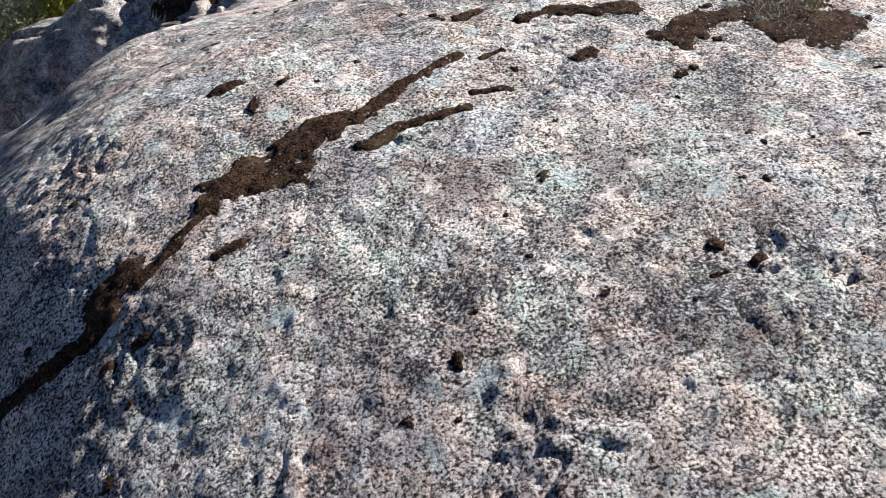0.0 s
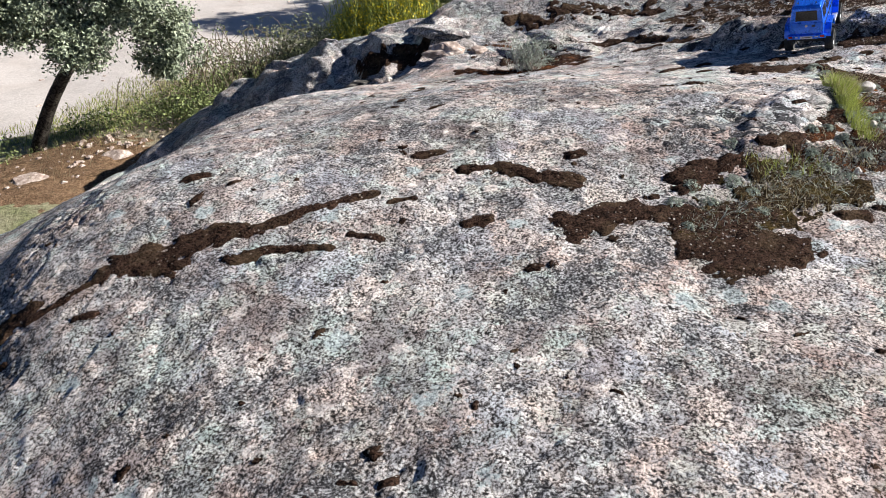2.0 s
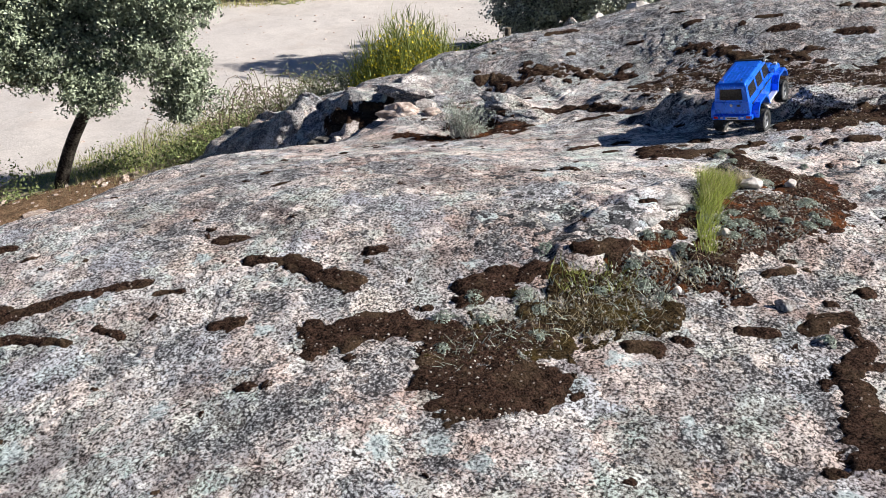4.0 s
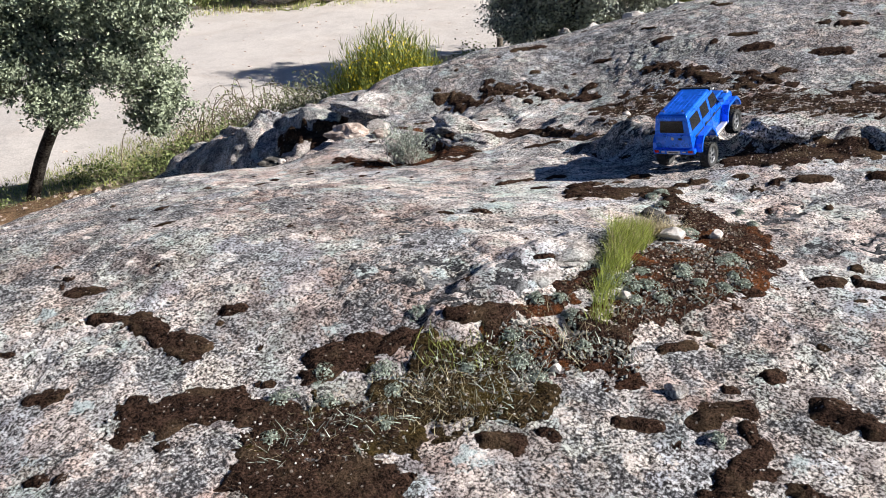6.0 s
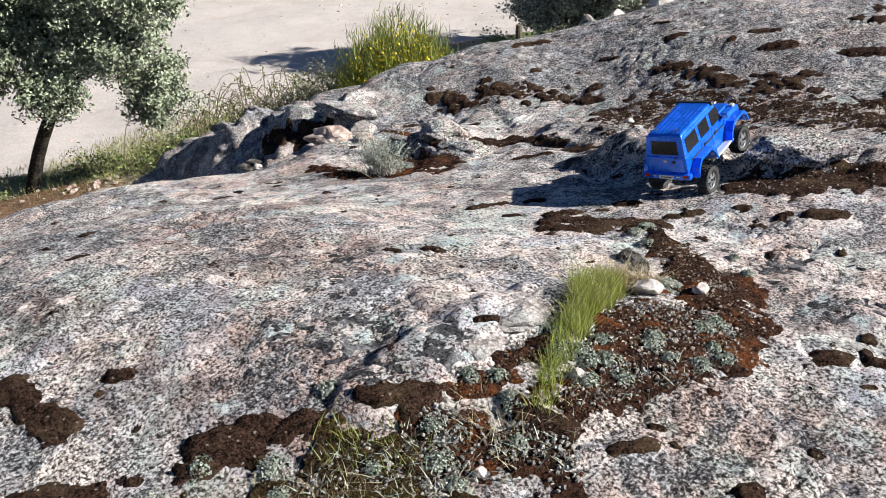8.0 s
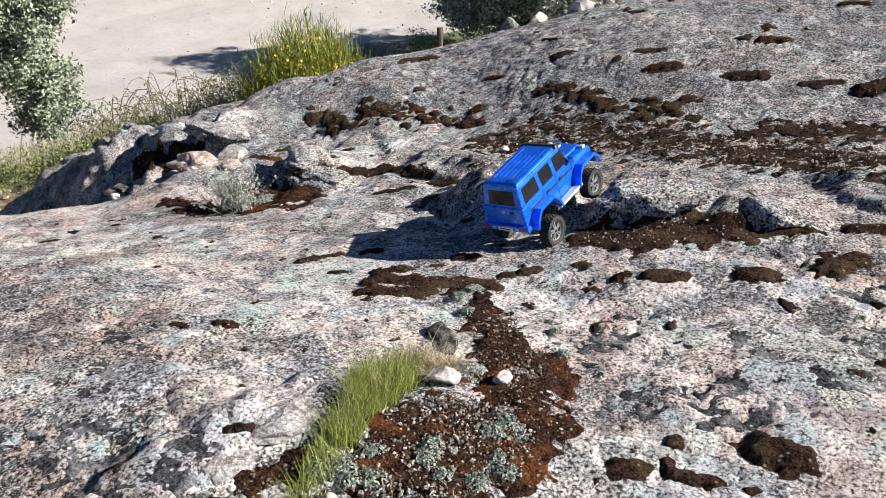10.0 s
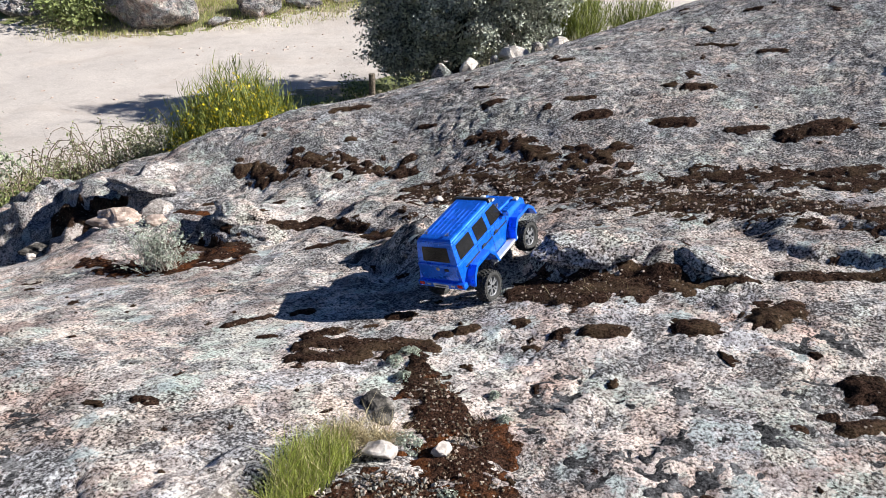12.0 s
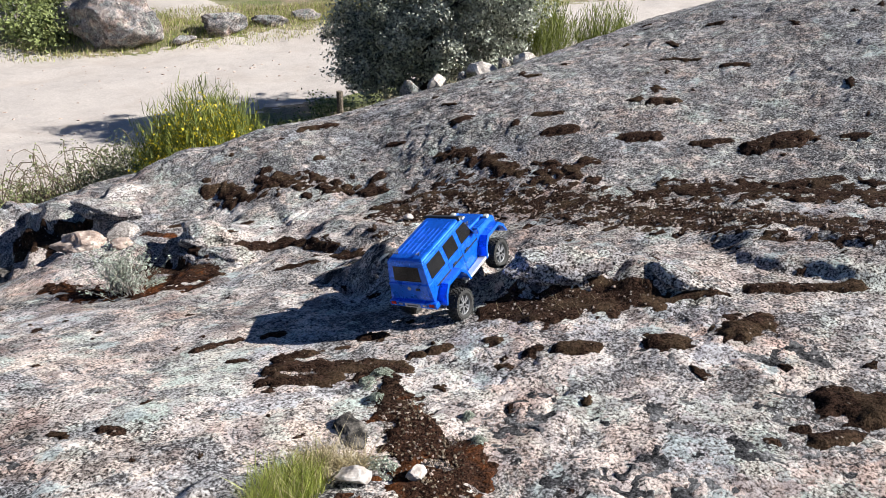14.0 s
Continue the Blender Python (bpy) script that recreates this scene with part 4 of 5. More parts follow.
for k, (x, y, r0) in enumerate([(1.47, 4.14, 0.05), (1.38, 3.72, 0.028), (1.42, 3.66, 0.04), (1.50, 3.68, 0.035), (1.53, 3.62, 0.035), (1.57, 3.86, 0.035),
                                (1.64, 3.80, 0.03), (1.66, 4.02, 0.04), (1.70, 3.92, 0.025), (1.62, 4.34, 0.025), (1.36, 3.50, 0.03), (1.22, 4.52, 0.04),
                                (1.28, 4.40, 0.03), (1.44, 3.45, 0.04), (1.0, 2.93, 0.04), (1.12, 3.02, 0.045), (1.465, 3.70, 0.04), (1.53, 3.71, 0.045), (1.585, 3.68, 0.035), (1.587, 3.82, 0.04), (1.65, 3.975, 0.045), (1.705, 3.836, 0.035), (1.74, 3.90, 0.035), (1.48, 3.77, 0.035), (1.42, 3.467, 0.03), (1.31, 3.46, 0.03), (1.21, 4.46, 0.035), (1.19, 2.98, 0.035), (1.24, 2.89, 0.04), (1.40, 3.24, 0.045), (1.46, 3.22, 0.035), (1.085, 2.86, 0.035), (1.30, 3.147, 0.03), (1.06, 3.24, 0.035), (0.98, 2.80, 0.045), (1.05, 2.70, 0.035), (1.33, 3.30, 0.035), (1.50, 3.38, 0.03), (1.90, 3.27, 0.025), (-0.38, 5.08, 0.07), (1.55, 4.42, 0.02)]):
    stonecrop(x, y, r0, 40 + k)


def crumbs(name, caps, n, size, mat, label, seed, category="gravel"):
    """Loose small stones or litter, too many to count."""
    p = spread(caps, n, seed)
    r = np.random.RandomState(seed + 1)
    z = bare(p[:, 0], p[:, 1]) + 0.008
    V, F = [], []
    cube = np.array([(-1, -1, -1), (1, -1, -1), (1, 1, -1), (-1, 1, -1), (-.7, -.6, 1), (.6, -.7, 1), (.7, .6, 1), (-.6, .7, 1)]) * 0.5
    face = np.array([(0, 1, 5, 4), (1, 2, 6, 5), (2, 3, 7, 6), (3, 0, 4, 7), (4, 5, 6, 7), (3, 2, 1, 0)])
    for k in range(n):
        m = np.array(Euler(r.uniform(-0.7, 0.7, 3) + np.array((0, 0, r.uniform(0, 6)))).to_matrix())
        V.append((cube * size * r.uniform(0.4, 1.3) * r.uniform(0.6, 1.2, 3) * np.array((1.2, 1, 0.6))) @ m.T + (p[k, 0], p[k, 1], z[k]))
        F.append(face + 8 * k)
    return tagged(sheet(name, np.concatenate(V).tolist(), np.concatenate(F).tolist(), mat, None, False), label, category, kind="stuff")


crumbs("basin_pebbles", RUST[4:9] + RUST[:4], 260, 0.0065, PINKSTONE, "scattered small pale pebbles in the rock basin", 61)
crumbs("basin_litter", RUST + RUST + BEDLOW + BEDLOW, 1700, 0.0055, TWIG, "dry brown leaf litter in the rock basin", 63, "litter")
crumbs("basin_rubble", SLIDE + SLIDE + RUST[4:9] + BEDLOW, 1300, 0.0078, PALERUBBLE, "pale lichen-crusted rubble among moss in the rock basin", 68)
crumbs("moss_grit", PATCH[:6] + BEDLOW, 500, 0.006, QUARTZ, "fine pale grit on dark moss", 65)
crumbs("band_grit", BAND[:5] + MOUND[:3], 520, 0.008, PINKSTONE, "fine grit on the dark soil band", 67)

# weathered stones on the lumps
stone("pale_rock", 1.47, 5.18, (0.34, 0.16, 0.085), PALEROCK, "pale lichen-crusted pointed rock on the granite mound", 31, 20, 0.62, facets=8, rough=0.34, cuts=4, tilt=(12, -8))
stone("slab_rock", 1.63, 5.33, (0.34, 0.20, 0.05), ROCK, "greenish grey tilted slab on the granite mound", 32, 10, 0.45, facets=14, rough=0.1, tilt=(6, 5))
stone("slab_rock", 1.86, 5.26, (0.26, 0.11, 0.05), ROCK, "dark grey broken slab on the granite mound", 33, -12, 0.42, facets=14, rough=0.1, tilt=(6, 8))
stone("pink_rock", -1.14, 5.26, (0.30, 0.18, 0.13), PINKSTONE, "pinkish broken rock beside a dark hollow", 34, 30, 0.5, facets=7, rough=0.32, cuts=4)
stone("pale_slab", -1.05, 5.46, (0.30, 0.22, 0.085), PALESLAB, "pale tilted slab between two dark hollows", 35, -20, 0.4, facets=9, rough=0.2, cuts=4, tilt=(8, 14))
stone("grey_rock", -1.38, 5.60, (0.50, 0.26, 0.10), ROCK, "flat grey rock ledge over a dark hollow", 36, 12, 0.35, facets=9, rough=0.24, cuts=4, tilt=(-6, 4))
stone("grey_rock", -0.44, 5.42, (0.50, 0.24, 0.15), ROCK, "grey rock with a dark overhang behind a shrub", 37, -14, 0.4, facets=9, rough=0.26, cuts=4)
stone("grey_rock", -0.20, 5.35, (0.36, 0.20, 0.09), ROCK, "low grey weathered rock behind a shrub", 38, 20, 0.45, facets=8, rough=0.26, cuts=4)
stone("pink_rock", -0.92, 5.33, (0.15, 0.11, 0.07), PINKSTONE, "small pinkish broken rock between two hollows", 43, 50, 0.4, facets=8, rough=0.25)
stone("dark_rock", -1.75, 5.22, (0.30, 0.18, 0.07), DARKSTONE, "dark rock at the edge of the outcrop", 39, 30, 0.72, facets=8, rough=0.3, cuts=4)
stone("pale_pebble", -1.396, 4.906, (0.06, 0.05, 0.045), QUARTZ, "small white pebble on the granite", 41, 0, 0.1)
stone("pale_pebble", 0.42, 5.93, (0.05, 0.045, 0.04), QUARTZ, "small pale pebble on dark soil", 42, 0, 0.1)


def grey_shrub(x, y, seed):
    r = np.random.RandomState(seed)
    n = 150
    top = tagged(new("grey_shrub"), "small grey-green shrub with woody stems in a rock hollow", "shrub")
    b = np.column_stack([x + r.normal(size=n) * 0.035, y + r.normal(size=n) * 0.03])
    base = np.column_stack([b, bare(b[:, 0], b[:, 1]) - 0.005])
    tip = base + np.column_stack([r.normal(size=n) * 0.085, r.normal(size=n) * 0.06, r.uniform(0.09, 0.24, n)])
    tagged(ribbons("stem_mass", base, tip, np.full(n, 0.005), DRYSTEM, top, 0.3, 3, seed), kind="stuff")
    t = r.uniform(0.35, 1.03, (n, 12, 1))
    p = (base[:, None] + (tip - base)[:, None] * t).reshape(-1, 3) + r.normal(size=(n * 12, 3)) * 0.007
    leaves("leaves", p, r.normal(size=p.shape) + np.array((0.1, 0, 0.5)), 0.017, SAGE, top, seed, 0.34)


grey_shrub(-0.41, 4.93, 5)


def flecks(x0, x1, y0, y1, n, lo, hi, seed):
    """Scattered small moss flecks, too many to count."""
    r = np.random.RandomState(seed)
    V, F, at = [], [], 0
    for k in range(n):
        x, y, rad = r.uniform(x0, x1), r.uniform(y0, y1), lo + (hi - lo) * r.rand() ** 2.5
        a, st = r.uniform(0, 3.14), r.uniform(1, 2.2)
        m = 14
        ring = np.arange(m) * 6.28319 / m
        for q, (f, h) in enumerate(((1.0, -0.004), (0.8, 0.16), (0.4, 0.24))):
            w = f * rad * (1 + 0.30 * r.normal(size=m))
            u, v = np.cos(ring) * w * st, np.sin(ring) * w
            px, py = x + u * np.cos(a) - v * np.sin(a), y + u * np.sin(a) + v * np.cos(a)
            V.append(np.column_stack([px, py, outcrop(px, py, False) + (h * rad * 0.9 if q else -0.006) + 0.002 * r.normal(size=m)]))
        for q in range(2):
            o = at + q * m
            i = np.arange(m)
            F += np.column_stack([o + i, o + (i + 1) % m, o + m + (i + 1) % m, o + m + i]).tolist()
        F.append(list(range(at + 2 * m, at + 3 * m)))
        at += 3 * m
    tagged(sheet("moss_flecks", np.concatenate(V).tolist(), F, MOSS), "scattered tiny dark moss flecks on the granite", "moss", kind="stuff")


flecks(-1.2, 2.7, 1.1, 5.0, 190, 0.006, 0.022, 91)
flecks(-1.2, 2.9, 6.2, 8.6, 70, 0.010, 0.032, 92)
flecks(-1.0, 2.7, 5.0, 6.3, 70, 0.010, 0.035, 93)


# ---- the model car ----
CAR = 0.85


def cpart(name, bm, mat, parent, label="", shade=False, bevel=0.0, at=None):
    if bevel:
        bmesh.ops.bevel(bm, geom=bm.edges[:], offset=bevel, segments=2, affect="EDGES", profile=0.6)
    bmesh.ops.scale(bm, vec=(CAR, CAR, CAR), verts=bm.verts)
    ob = part(name, bm, mat, parent, label, shade)
    if at:
        ob.location = [v * CAR for v in at]
    return ob


def hexa(bm, pts):
    """A block from eight corners: four below, four above, in the same order."""
    v = [bm.verts.new(p) for p in pts]
    for f in ((3, 2, 1, 0), (4, 5, 6, 7), (0, 1, 5, 4), (1, 2, 6, 5), (2, 3, 7, 6), (3, 0, 4, 7)):
        bm.faces.new([v[i] for i in f])
    return bm


def block(x0, x1, y0, y1, z0, z1, bm=None):
    return hexa(bm or bmesh.new(), [(x0, y0, z0), (x1, y0, z0), (x1, y1, z0), (x0, y1, z0), (x0, y0, z1), (x1, y0, z1), (x1, y1, z1), (x0, y1, z1)])


def prism(outline, y0, y1, bm=None):
    """A side outline (x, z) drawn out from y0 to y1."""
    bm = bm or bmesh.new()
    a = [bm.verts.new((x, y0, z)) for x, z in outline]
    b = [bm.verts.new((x, y1, z)) for x, z in outline]
    bm.faces.new(a)
    bm.faces.new(b[::-1])
    n = len(a)
    for i in range(n):
        bm.faces.new((a[(i + 1) % n], a[i], b[i], b[(i + 1) % n]))
    return bm


def lathe(profile, sides=32, bm=None):
    """A profile of (radius, y) turned about the y axis and closed."""
    bm = bm or bmesh.new()
    rings = [[bm.verts.new((r * math.cos(k * 6.28319 / sides), y, r * math.sin(k * 6.28319 / sides))) for k in range(sides)] for r, y in profile]
    for p, q in zip(rings, rings[1:] + rings[:1]):
        for k in range(sides):
            bm.faces.new((p[k], p[(k + 1) % sides], q[(k + 1) % sides], q[k]))
    return bm


def rod(a, b, r, sides=10, bm=None):
    bm = bm or bmesh.new()
    limb(bm, a, b, r, r, (0, 0, 0), sides, 1, 0)
    return bm


def slab(corners, out, thick):
    """A flat pane from four corners, raised along out."""
    o = Vector(out).normalized()
    c = [Vector(p) for p in corners]
    return hexa(bmesh.new(), [p - o * thick for p in c] + [p + o * 0.0012 for p in c])


def make_wheel(car, x, y, z, side):
    hub = cpart("wheel", lathe([(0.001, -0.012), (0.02, -0.012), (0.022, 0.01), (0.001, 0.012)], 16), STEEL, car, at=(x, y, z))
    bm = lathe([(0.038, -0.017), (0.045, -0.0225), (0.053, -0.0225), (0.0575, -0.018), (0.0585, 0.0), (0.0575, 0.018), (0.053, 0.0225), (0.045, 0.0225), (0.038, 0.017)], 40)
    for k in range(24):
        for row, (y0, y1, sh) in enumerate(((-0.0225, -0.011, 0.0), (-0.009, -0.001, 0.5), (0.001, 0.009, 0.0), (0.011, 0.0225, 0.5))):
            a = (k + sh) * 6.28319 / 24
            b2 = bmesh.new()
            block(0.055, 0.0625 - (0.0015 if row in (0, 3) else 0), y0, y1, -0.0052, 0.0052, b2)
            bmesh.ops.rotate(b2, cent=(0, 0, 0), matrix=Matrix.Rotation(-a, 3, "Y"), verts=b2.verts)
            tmp = bpy.data.meshes.new("lug")
            b2.to_mesh(tmp)
            bm.from_mesh(tmp)
            b2.free()
            bpy.data.meshes.remove(tmp)
    cpart("tyre", bm, RUBBER, hub, "black rubber tyre with chunky tread")
    rim = bmesh.new()
    lathe([(0.0385, -0.017), (0.0385, 0.017), (0.0355, 0.014), (0.0345, -0.002), (0.0355, -0.014)], 32, rim)
    s = -0.011 if side < 0 else 0.011
    for k in range(5):
        for off in (-0.15, 0.15):
            a = k * 6.28319 / 5 + 0.3
            p, q = Vector((0.010 * math.cos(a + off * 2.0), s * 1.15, 0.010 * math.sin(a + off * 2.0))), Vector((0.0365 * math.cos(a + off * 1.25), s, 0.0365 * math.sin(a + off * 1.25)))
            d = (q - p).normalized()
            w = Vector((-d.z, 0, d.x)) * 0.0031
            h = Vector((0, s * 0.28, 0))
            hexa(rim, [p - w - h, q - w - h, q + w - h, p + w - h, p - w + h, q - w + h, q + w + h, p + w + h])
    lathe([(0.0005, s * 0.6), (0.012, s * 0.6), (0.012, s * 1.45), (0.0005, s * 1.55)], 16, rim)
    cpart("rim", rim, RIM, hub, "silver five twin-spoke rim")
    cap = bmesh.new()
    lathe([(0.0003, s * 1.5), (0.0055, s * 1.5), (0.0050, s * 1.85), (0.0003, s * 1.95)], 10, cap)
    cpart("wheel_nut", cap, BLACK, hub)


def make_car():
    car = tagged(new("model_car"), "metallic blue off-road model car climbing a pale rock, tilted nose up", "model car")
    # lower body with wheel openings
    side = [(-0.274, 0.130), (-0.277, 0.214), (0.088, 0.214), (0.150, 0.209), (0.232, 0.198), (0.240, 0.190), (0.242, 0.135), (0.232, 0.125), (0.222, 0.150), (0.200, 0.168), (0.128, 0.168), (0.104, 0.148),
            (0.088, 0.108), (-0.086, 0.108), (-0.102, 0.148), (-0.126, 0.170), (-0.196, 0.170), (-0.220, 0.150), (-0.234, 0.130)]
    cpart("body", prism(side, -0.092, 0.092), PAINT, car, bevel=0.0035)
    c0, c1 = 0.2125, 0.300
    cab = hexa(bmesh.new(), [(-0.275, -0.0915, c0), (0.087, -0.0915, c0), (0.087, 0.0915, c0), (-0.275, 0.0915, c0), (-0.258, -0.080, c1), (0.040, -0.080, c1), (0.040, 0.080, c1), (-0.258, 0.080, c1)])
    cpart("cabin", cab, PAINT, car, bevel=0.009)
    roof = hexa(bmesh.new(), [(-0.257, -0.079, 0.296), (0.040, -0.079, 0.296), (0.040, 0.079, 0.296), (-0.257, 0.079, 0.296), (-0.245, -0.070, 0.309), (0.030, -0.070, 0.309), (0.030, 0.070, 0.309), (-0.245, 0.070, 0.309)])
    cpart("roof", roof, PAINT, car, bevel=0.007)
    for k in range(6):
        y = -0.050 + 0.020 * k
        cpart("roof_rib", block(-0.215, -0.045 if k not in (0, 5) else 0.005, y - 0.0022, y + 0.0022, 0.3075, 0.3103), PAINT, car, bevel=0.0009)
    for s in (-1, 1):
        cpart("gutter", slab([(-0.250, s * 0.0815, 0.292), (0.040, s * 0.0815, 0.292), (0.036, s * 0.0795, 0.2985), (-0.250, s * 0.0795, 0.2985)], (0, s, 0.2), 0.004), PAINT, car, "bright blue roof gutter")
    # bonnet and wings
    bon = hexa(bmesh.new(), [(0.084, -0.066, 0.205), (0.230, -0.060, 0.192), (0.230, 0.060, 0.192), (0.084, 0.066, 0.205), (0.090, -0.060, 0.2215), (0.222, -0.054, 0.2085), (0.222, 0.054, 0.2085), (0.090, 0.060, 0.2215)])
    cpart("bonnet", bon, PAINT, car, bevel=0.005)
    for s in (-1, 1):
        wing = hexa(bmesh.new(), [(0.086, s * 0.066, 0.195), (0.236, s * 0.062, 0.182), (0.236, s * 0.096, 0.178), (0.086, s * 0.096, 0.190), (0.090, s * 0.069, 0.2175), (0.230, s * 0.065, 0.2045), (0.230, s * 0.090, 0.2005), (0.090, s * 0.090, 0.2135)])
        cpart("wing", wing, PAINT, car, bevel=0.004)
        lamp = block(0.196, 0.218, s * 0.078 - 0.010, s * 0.078 + 0.010, 0.2, 0.2135)
        cpart("indicator", lamp, CLEAR, car, "clear indicator lamp", bevel=0.004)
    # windows
    def pane(name, xb0, xb1, xt0, xt1, z0, z1, s):
        y = lambda z: s * (0.0915 + (z - c0) / (c1 - c0) * (0.080 - 0.0915) + 0.0004)
        cpart(name, slab([(xb0, y(z0), z0), (xb1, y(z0), z0), (xt1, y(z1), z1), (xt0, y(z1), z1)], (0, s, 0.13), 0.004), TINTED, car, "dark tinted window")
    for s in (-1, 1):
        pane("rear_side_window", -0.246, -0.146, -0.241, -0.148, 0.2225, 0.283, s)
        pane("rear_door_window", -0.122, -0.044, -0.122, -0.044, 0.2225, 0.283, s)
        pane("front_door_window", -0.018, 0.070, -0.018, 0.046, 0.2225, 0.283, s)
        for x0, x1 in ((-0.232, -0.128), (-0.112, -0.030), (-0.018, 0.085)):
            cpart("rubbing_strip", block(x0, x1, s * 0.0935 - 0.0016, s * 0.0935 + 0.0016, 0.180, 0.1845), BLACK, car)
        for x in (-0.133, -0.031, 0.084):
            cpart("door_seam", block(x - 0.0006, x + 0.0006, s * 0.0922 - 0.0007, s * 0.0922 + 0.0007, 0.114, 0.216), BLACK, car)
        for x in (-0.108, -0.012):
            cpart("door_handle", block(x, x + 0.020, s * 0.0955 - 0.003, s * 0.0955 + 0.003, 0.186, 0.1925), BLACK, car, bevel=0.0015)
        # side step and pipe
        cpart("side_step", block(-0.082, 0.088, s * 0.110 - 0.015, s * 0.110 + 0.015, 0.100, 0.111), STEPMETAL, car, "satin silver side step", bevel=0.0025)
        cpart("side_pipe", rod((-0.084, s * 0.100, 0.090), (0.09, s * 0.100, 0.090), 0.006), SILVER, car, "silver side exhaust pipe")
        # mirror
        m = cpart("mirror", block(0.068, 0.080, s * 0.108 - 0.013, s * 0.108 + 0.013, 0.213, 0.238), PAINT, car, bevel=0.004)
        cpart("mirror_glass", block(0.0655, 0.0685, s * 0.108 - 0.0095, s * 0.108 + 0.0095, 0.2165, 0.2345), SILVER, m, "silver mirror glass")
        cpart("mirror_arm", block(0.070, 0.078, min(s * 0.09, s * 0.1), max(s * 0.09, s * 0.1), 0.214, 0.220), BLACK, m)
        # flares
        for cx in (-0.162, 0.162):
            o = [(-0.098, 0.100), (-0.082, 0.146), (-0.050, 0.180), (0.050, 0.180), (0.080, 0.152), (0.094, 0.112)]
            i = [(0.086, 0.112), (0.072, 0.147), (0.046, 0.170), (-0.046, 0.170), (-0.073, 0.141), (-0.088, 0.100)]
            if cx < 0:
                o, i = [(-x, z) for x, z in o][::-1], [(-x, z) for x, z in i][::-1]
            cpart("fender_flare", prism([(cx + x, z) for x, z in o + i], s * 0.088, s * 0.128), PAINT, car, bevel=0.002)
        cpart("inner_wing", block(0.100, 0.226, min(s * 0.03, s * 0.086), max(s * 0.03, s * 0.086), 0.140, 0.1685), BLACK, car)
        cpart("inner_wing", block(-0.226, -0.100, min(s * 0.03, s * 0.086), max(s * 0.03, s * 0.086), 0.140, 0.1705), BLACK, car)
    rx = lambda z: -0.275 + (z - c0) / (c1 - c0) * 0.017 - 0.0004
    cpart("rear_window", slab([(rx(0.225), 0.060, 0.225), (rx(0.225), -0.060, 0.225), (rx(0.281), -0.056, 0.281), (rx(0.281), 0.056, 0.281)], (-1, 0, 0.19), 0.004), TINTED, car, "dark tinted rear window")
    fx = lambda z: 0.087 - (z - c0) / (c1 - c0) * 0.047 + 0.0004
    cpart("windscreen", slab([(fx(0.226), -0.078, 0.226), (fx(0.226), 0.078, 0.226), (fx(0.285), 0.070, 0.285), (fx(0.285), -0.070, 0.285)], (1, 0, 0.53), 0.004), TINTED, car, "dark tinted windscreen")
    # roof visor with end caps
    vis = cpart("roof_visor", hexa(bmesh.new(), [(0.022, -0.086, 0.300), (0.062, -0.086, 0.292), (0.062, 0.086, 0.292), (0.022, 0.086, 0.300), (0.030, -0.080, 0.3145), (0.056, -0.080, 0.305), (0.056, 0.080, 0.305), (0.030, 0.080, 0.3145)]), BLACK, car, "black roof visor above the windscreen", bevel=0.004)
    for s in (-1, 1):
        cpart("end_lamp", block(0.040, 0.058, s * 0.085 - 0.003, s * 0.085 + 0.002, 0.295, 0.303), CLEAR, vis, "clear end lamp", bevel=0.002)
    # body clips
    for x, y, z in ((-0.222, -0.048, 0.309), (-0.222, 0.048, 0.309), (0.125, -0.040, 0.2185), (0.125, 0.040, 0.2185)):
        b = bmesh.new()
        rod((x, y, z - 0.002), (x, y, z + 0.011), 0.0022, 6, b)
        rod((x - 0.008, y - 0.002, z + 0.007), (x + 0.010, y + 0.002, z + 0.007), 0.0012, 5, b)
        rod((x - 0.008, y - 0.002, z + 0.007), (x - 0.012, y + 0.005, z + 0.010), 0.0012, 5, b)
        rod((x - 0.012, y + 0.005, z + 0.010), (x + 0.010, y + 0.004, z + 0.007), 0.0012, 5, b)
        cpart("body_clip", b, STEEL, car, "dark metal body clip")
    # rear
    cpart("rear_bumper", block(-0.292, -0.266, -0.106, 0.106, 0.118, 0.141), PAINT, car, bevel=0.004)
    for s in (-1, 1):
        cpart("tail_light", block(-0.294, -0.288, s * 0.086 - 0.011, s * 0.086 + 0.011, 0.127, 0.1395), RED, car, "red tail light", bevel=0.0015)
        cpart("reflector", block(-0.2935, -0.290, s * 0.054 - 0.008, s * 0.054 + 0.008, 0.1285, 0.1345), CLEAR, car)
    pl = cpart("rear_plate", block(-0.2945, -0.291, -0.034, 0.034, 0.121, 0.137), WHITE, car, "pale blank plate with a grey bar", bevel=0.001)
    cpart("bar", block(-0.2952, -0.2944, -0.024, 0.024, 0.1265, 0.1315), STEEL, pl)
    cpart("tailgate", block(-0.2785, -0.272, -0.082, 0.082, 0.146, 0.212), PAINT, car, bevel=0.002)
    badge = bmesh.new()
    lathe([(0.0003, -0.001), (0.0075, -0.001), (0.0075, 0.001), (0.0003, 0.001)], 16, badge)
    bmesh.ops.rotate(badge, cent=(0, 0, 0), matrix=Matrix.Rotation(radians(90), 3, "Z"), verts=badge.verts)
    cpart("badge", badge, SILVER, car, "plain silver round badge", at=(-0.2795, 0.0, 0.196))
    cpart("tailgate_handle", block(-0.2825, -0.278, -0.048, -0.030, 0.190, 0.199), BLACK, car, bevel=0.001)
    # front
    cpart("front_bumper", block(0.236, 0.260, -0.104, 0.104, 0.118, 0.146), PAINT, car, bevel=0.004)
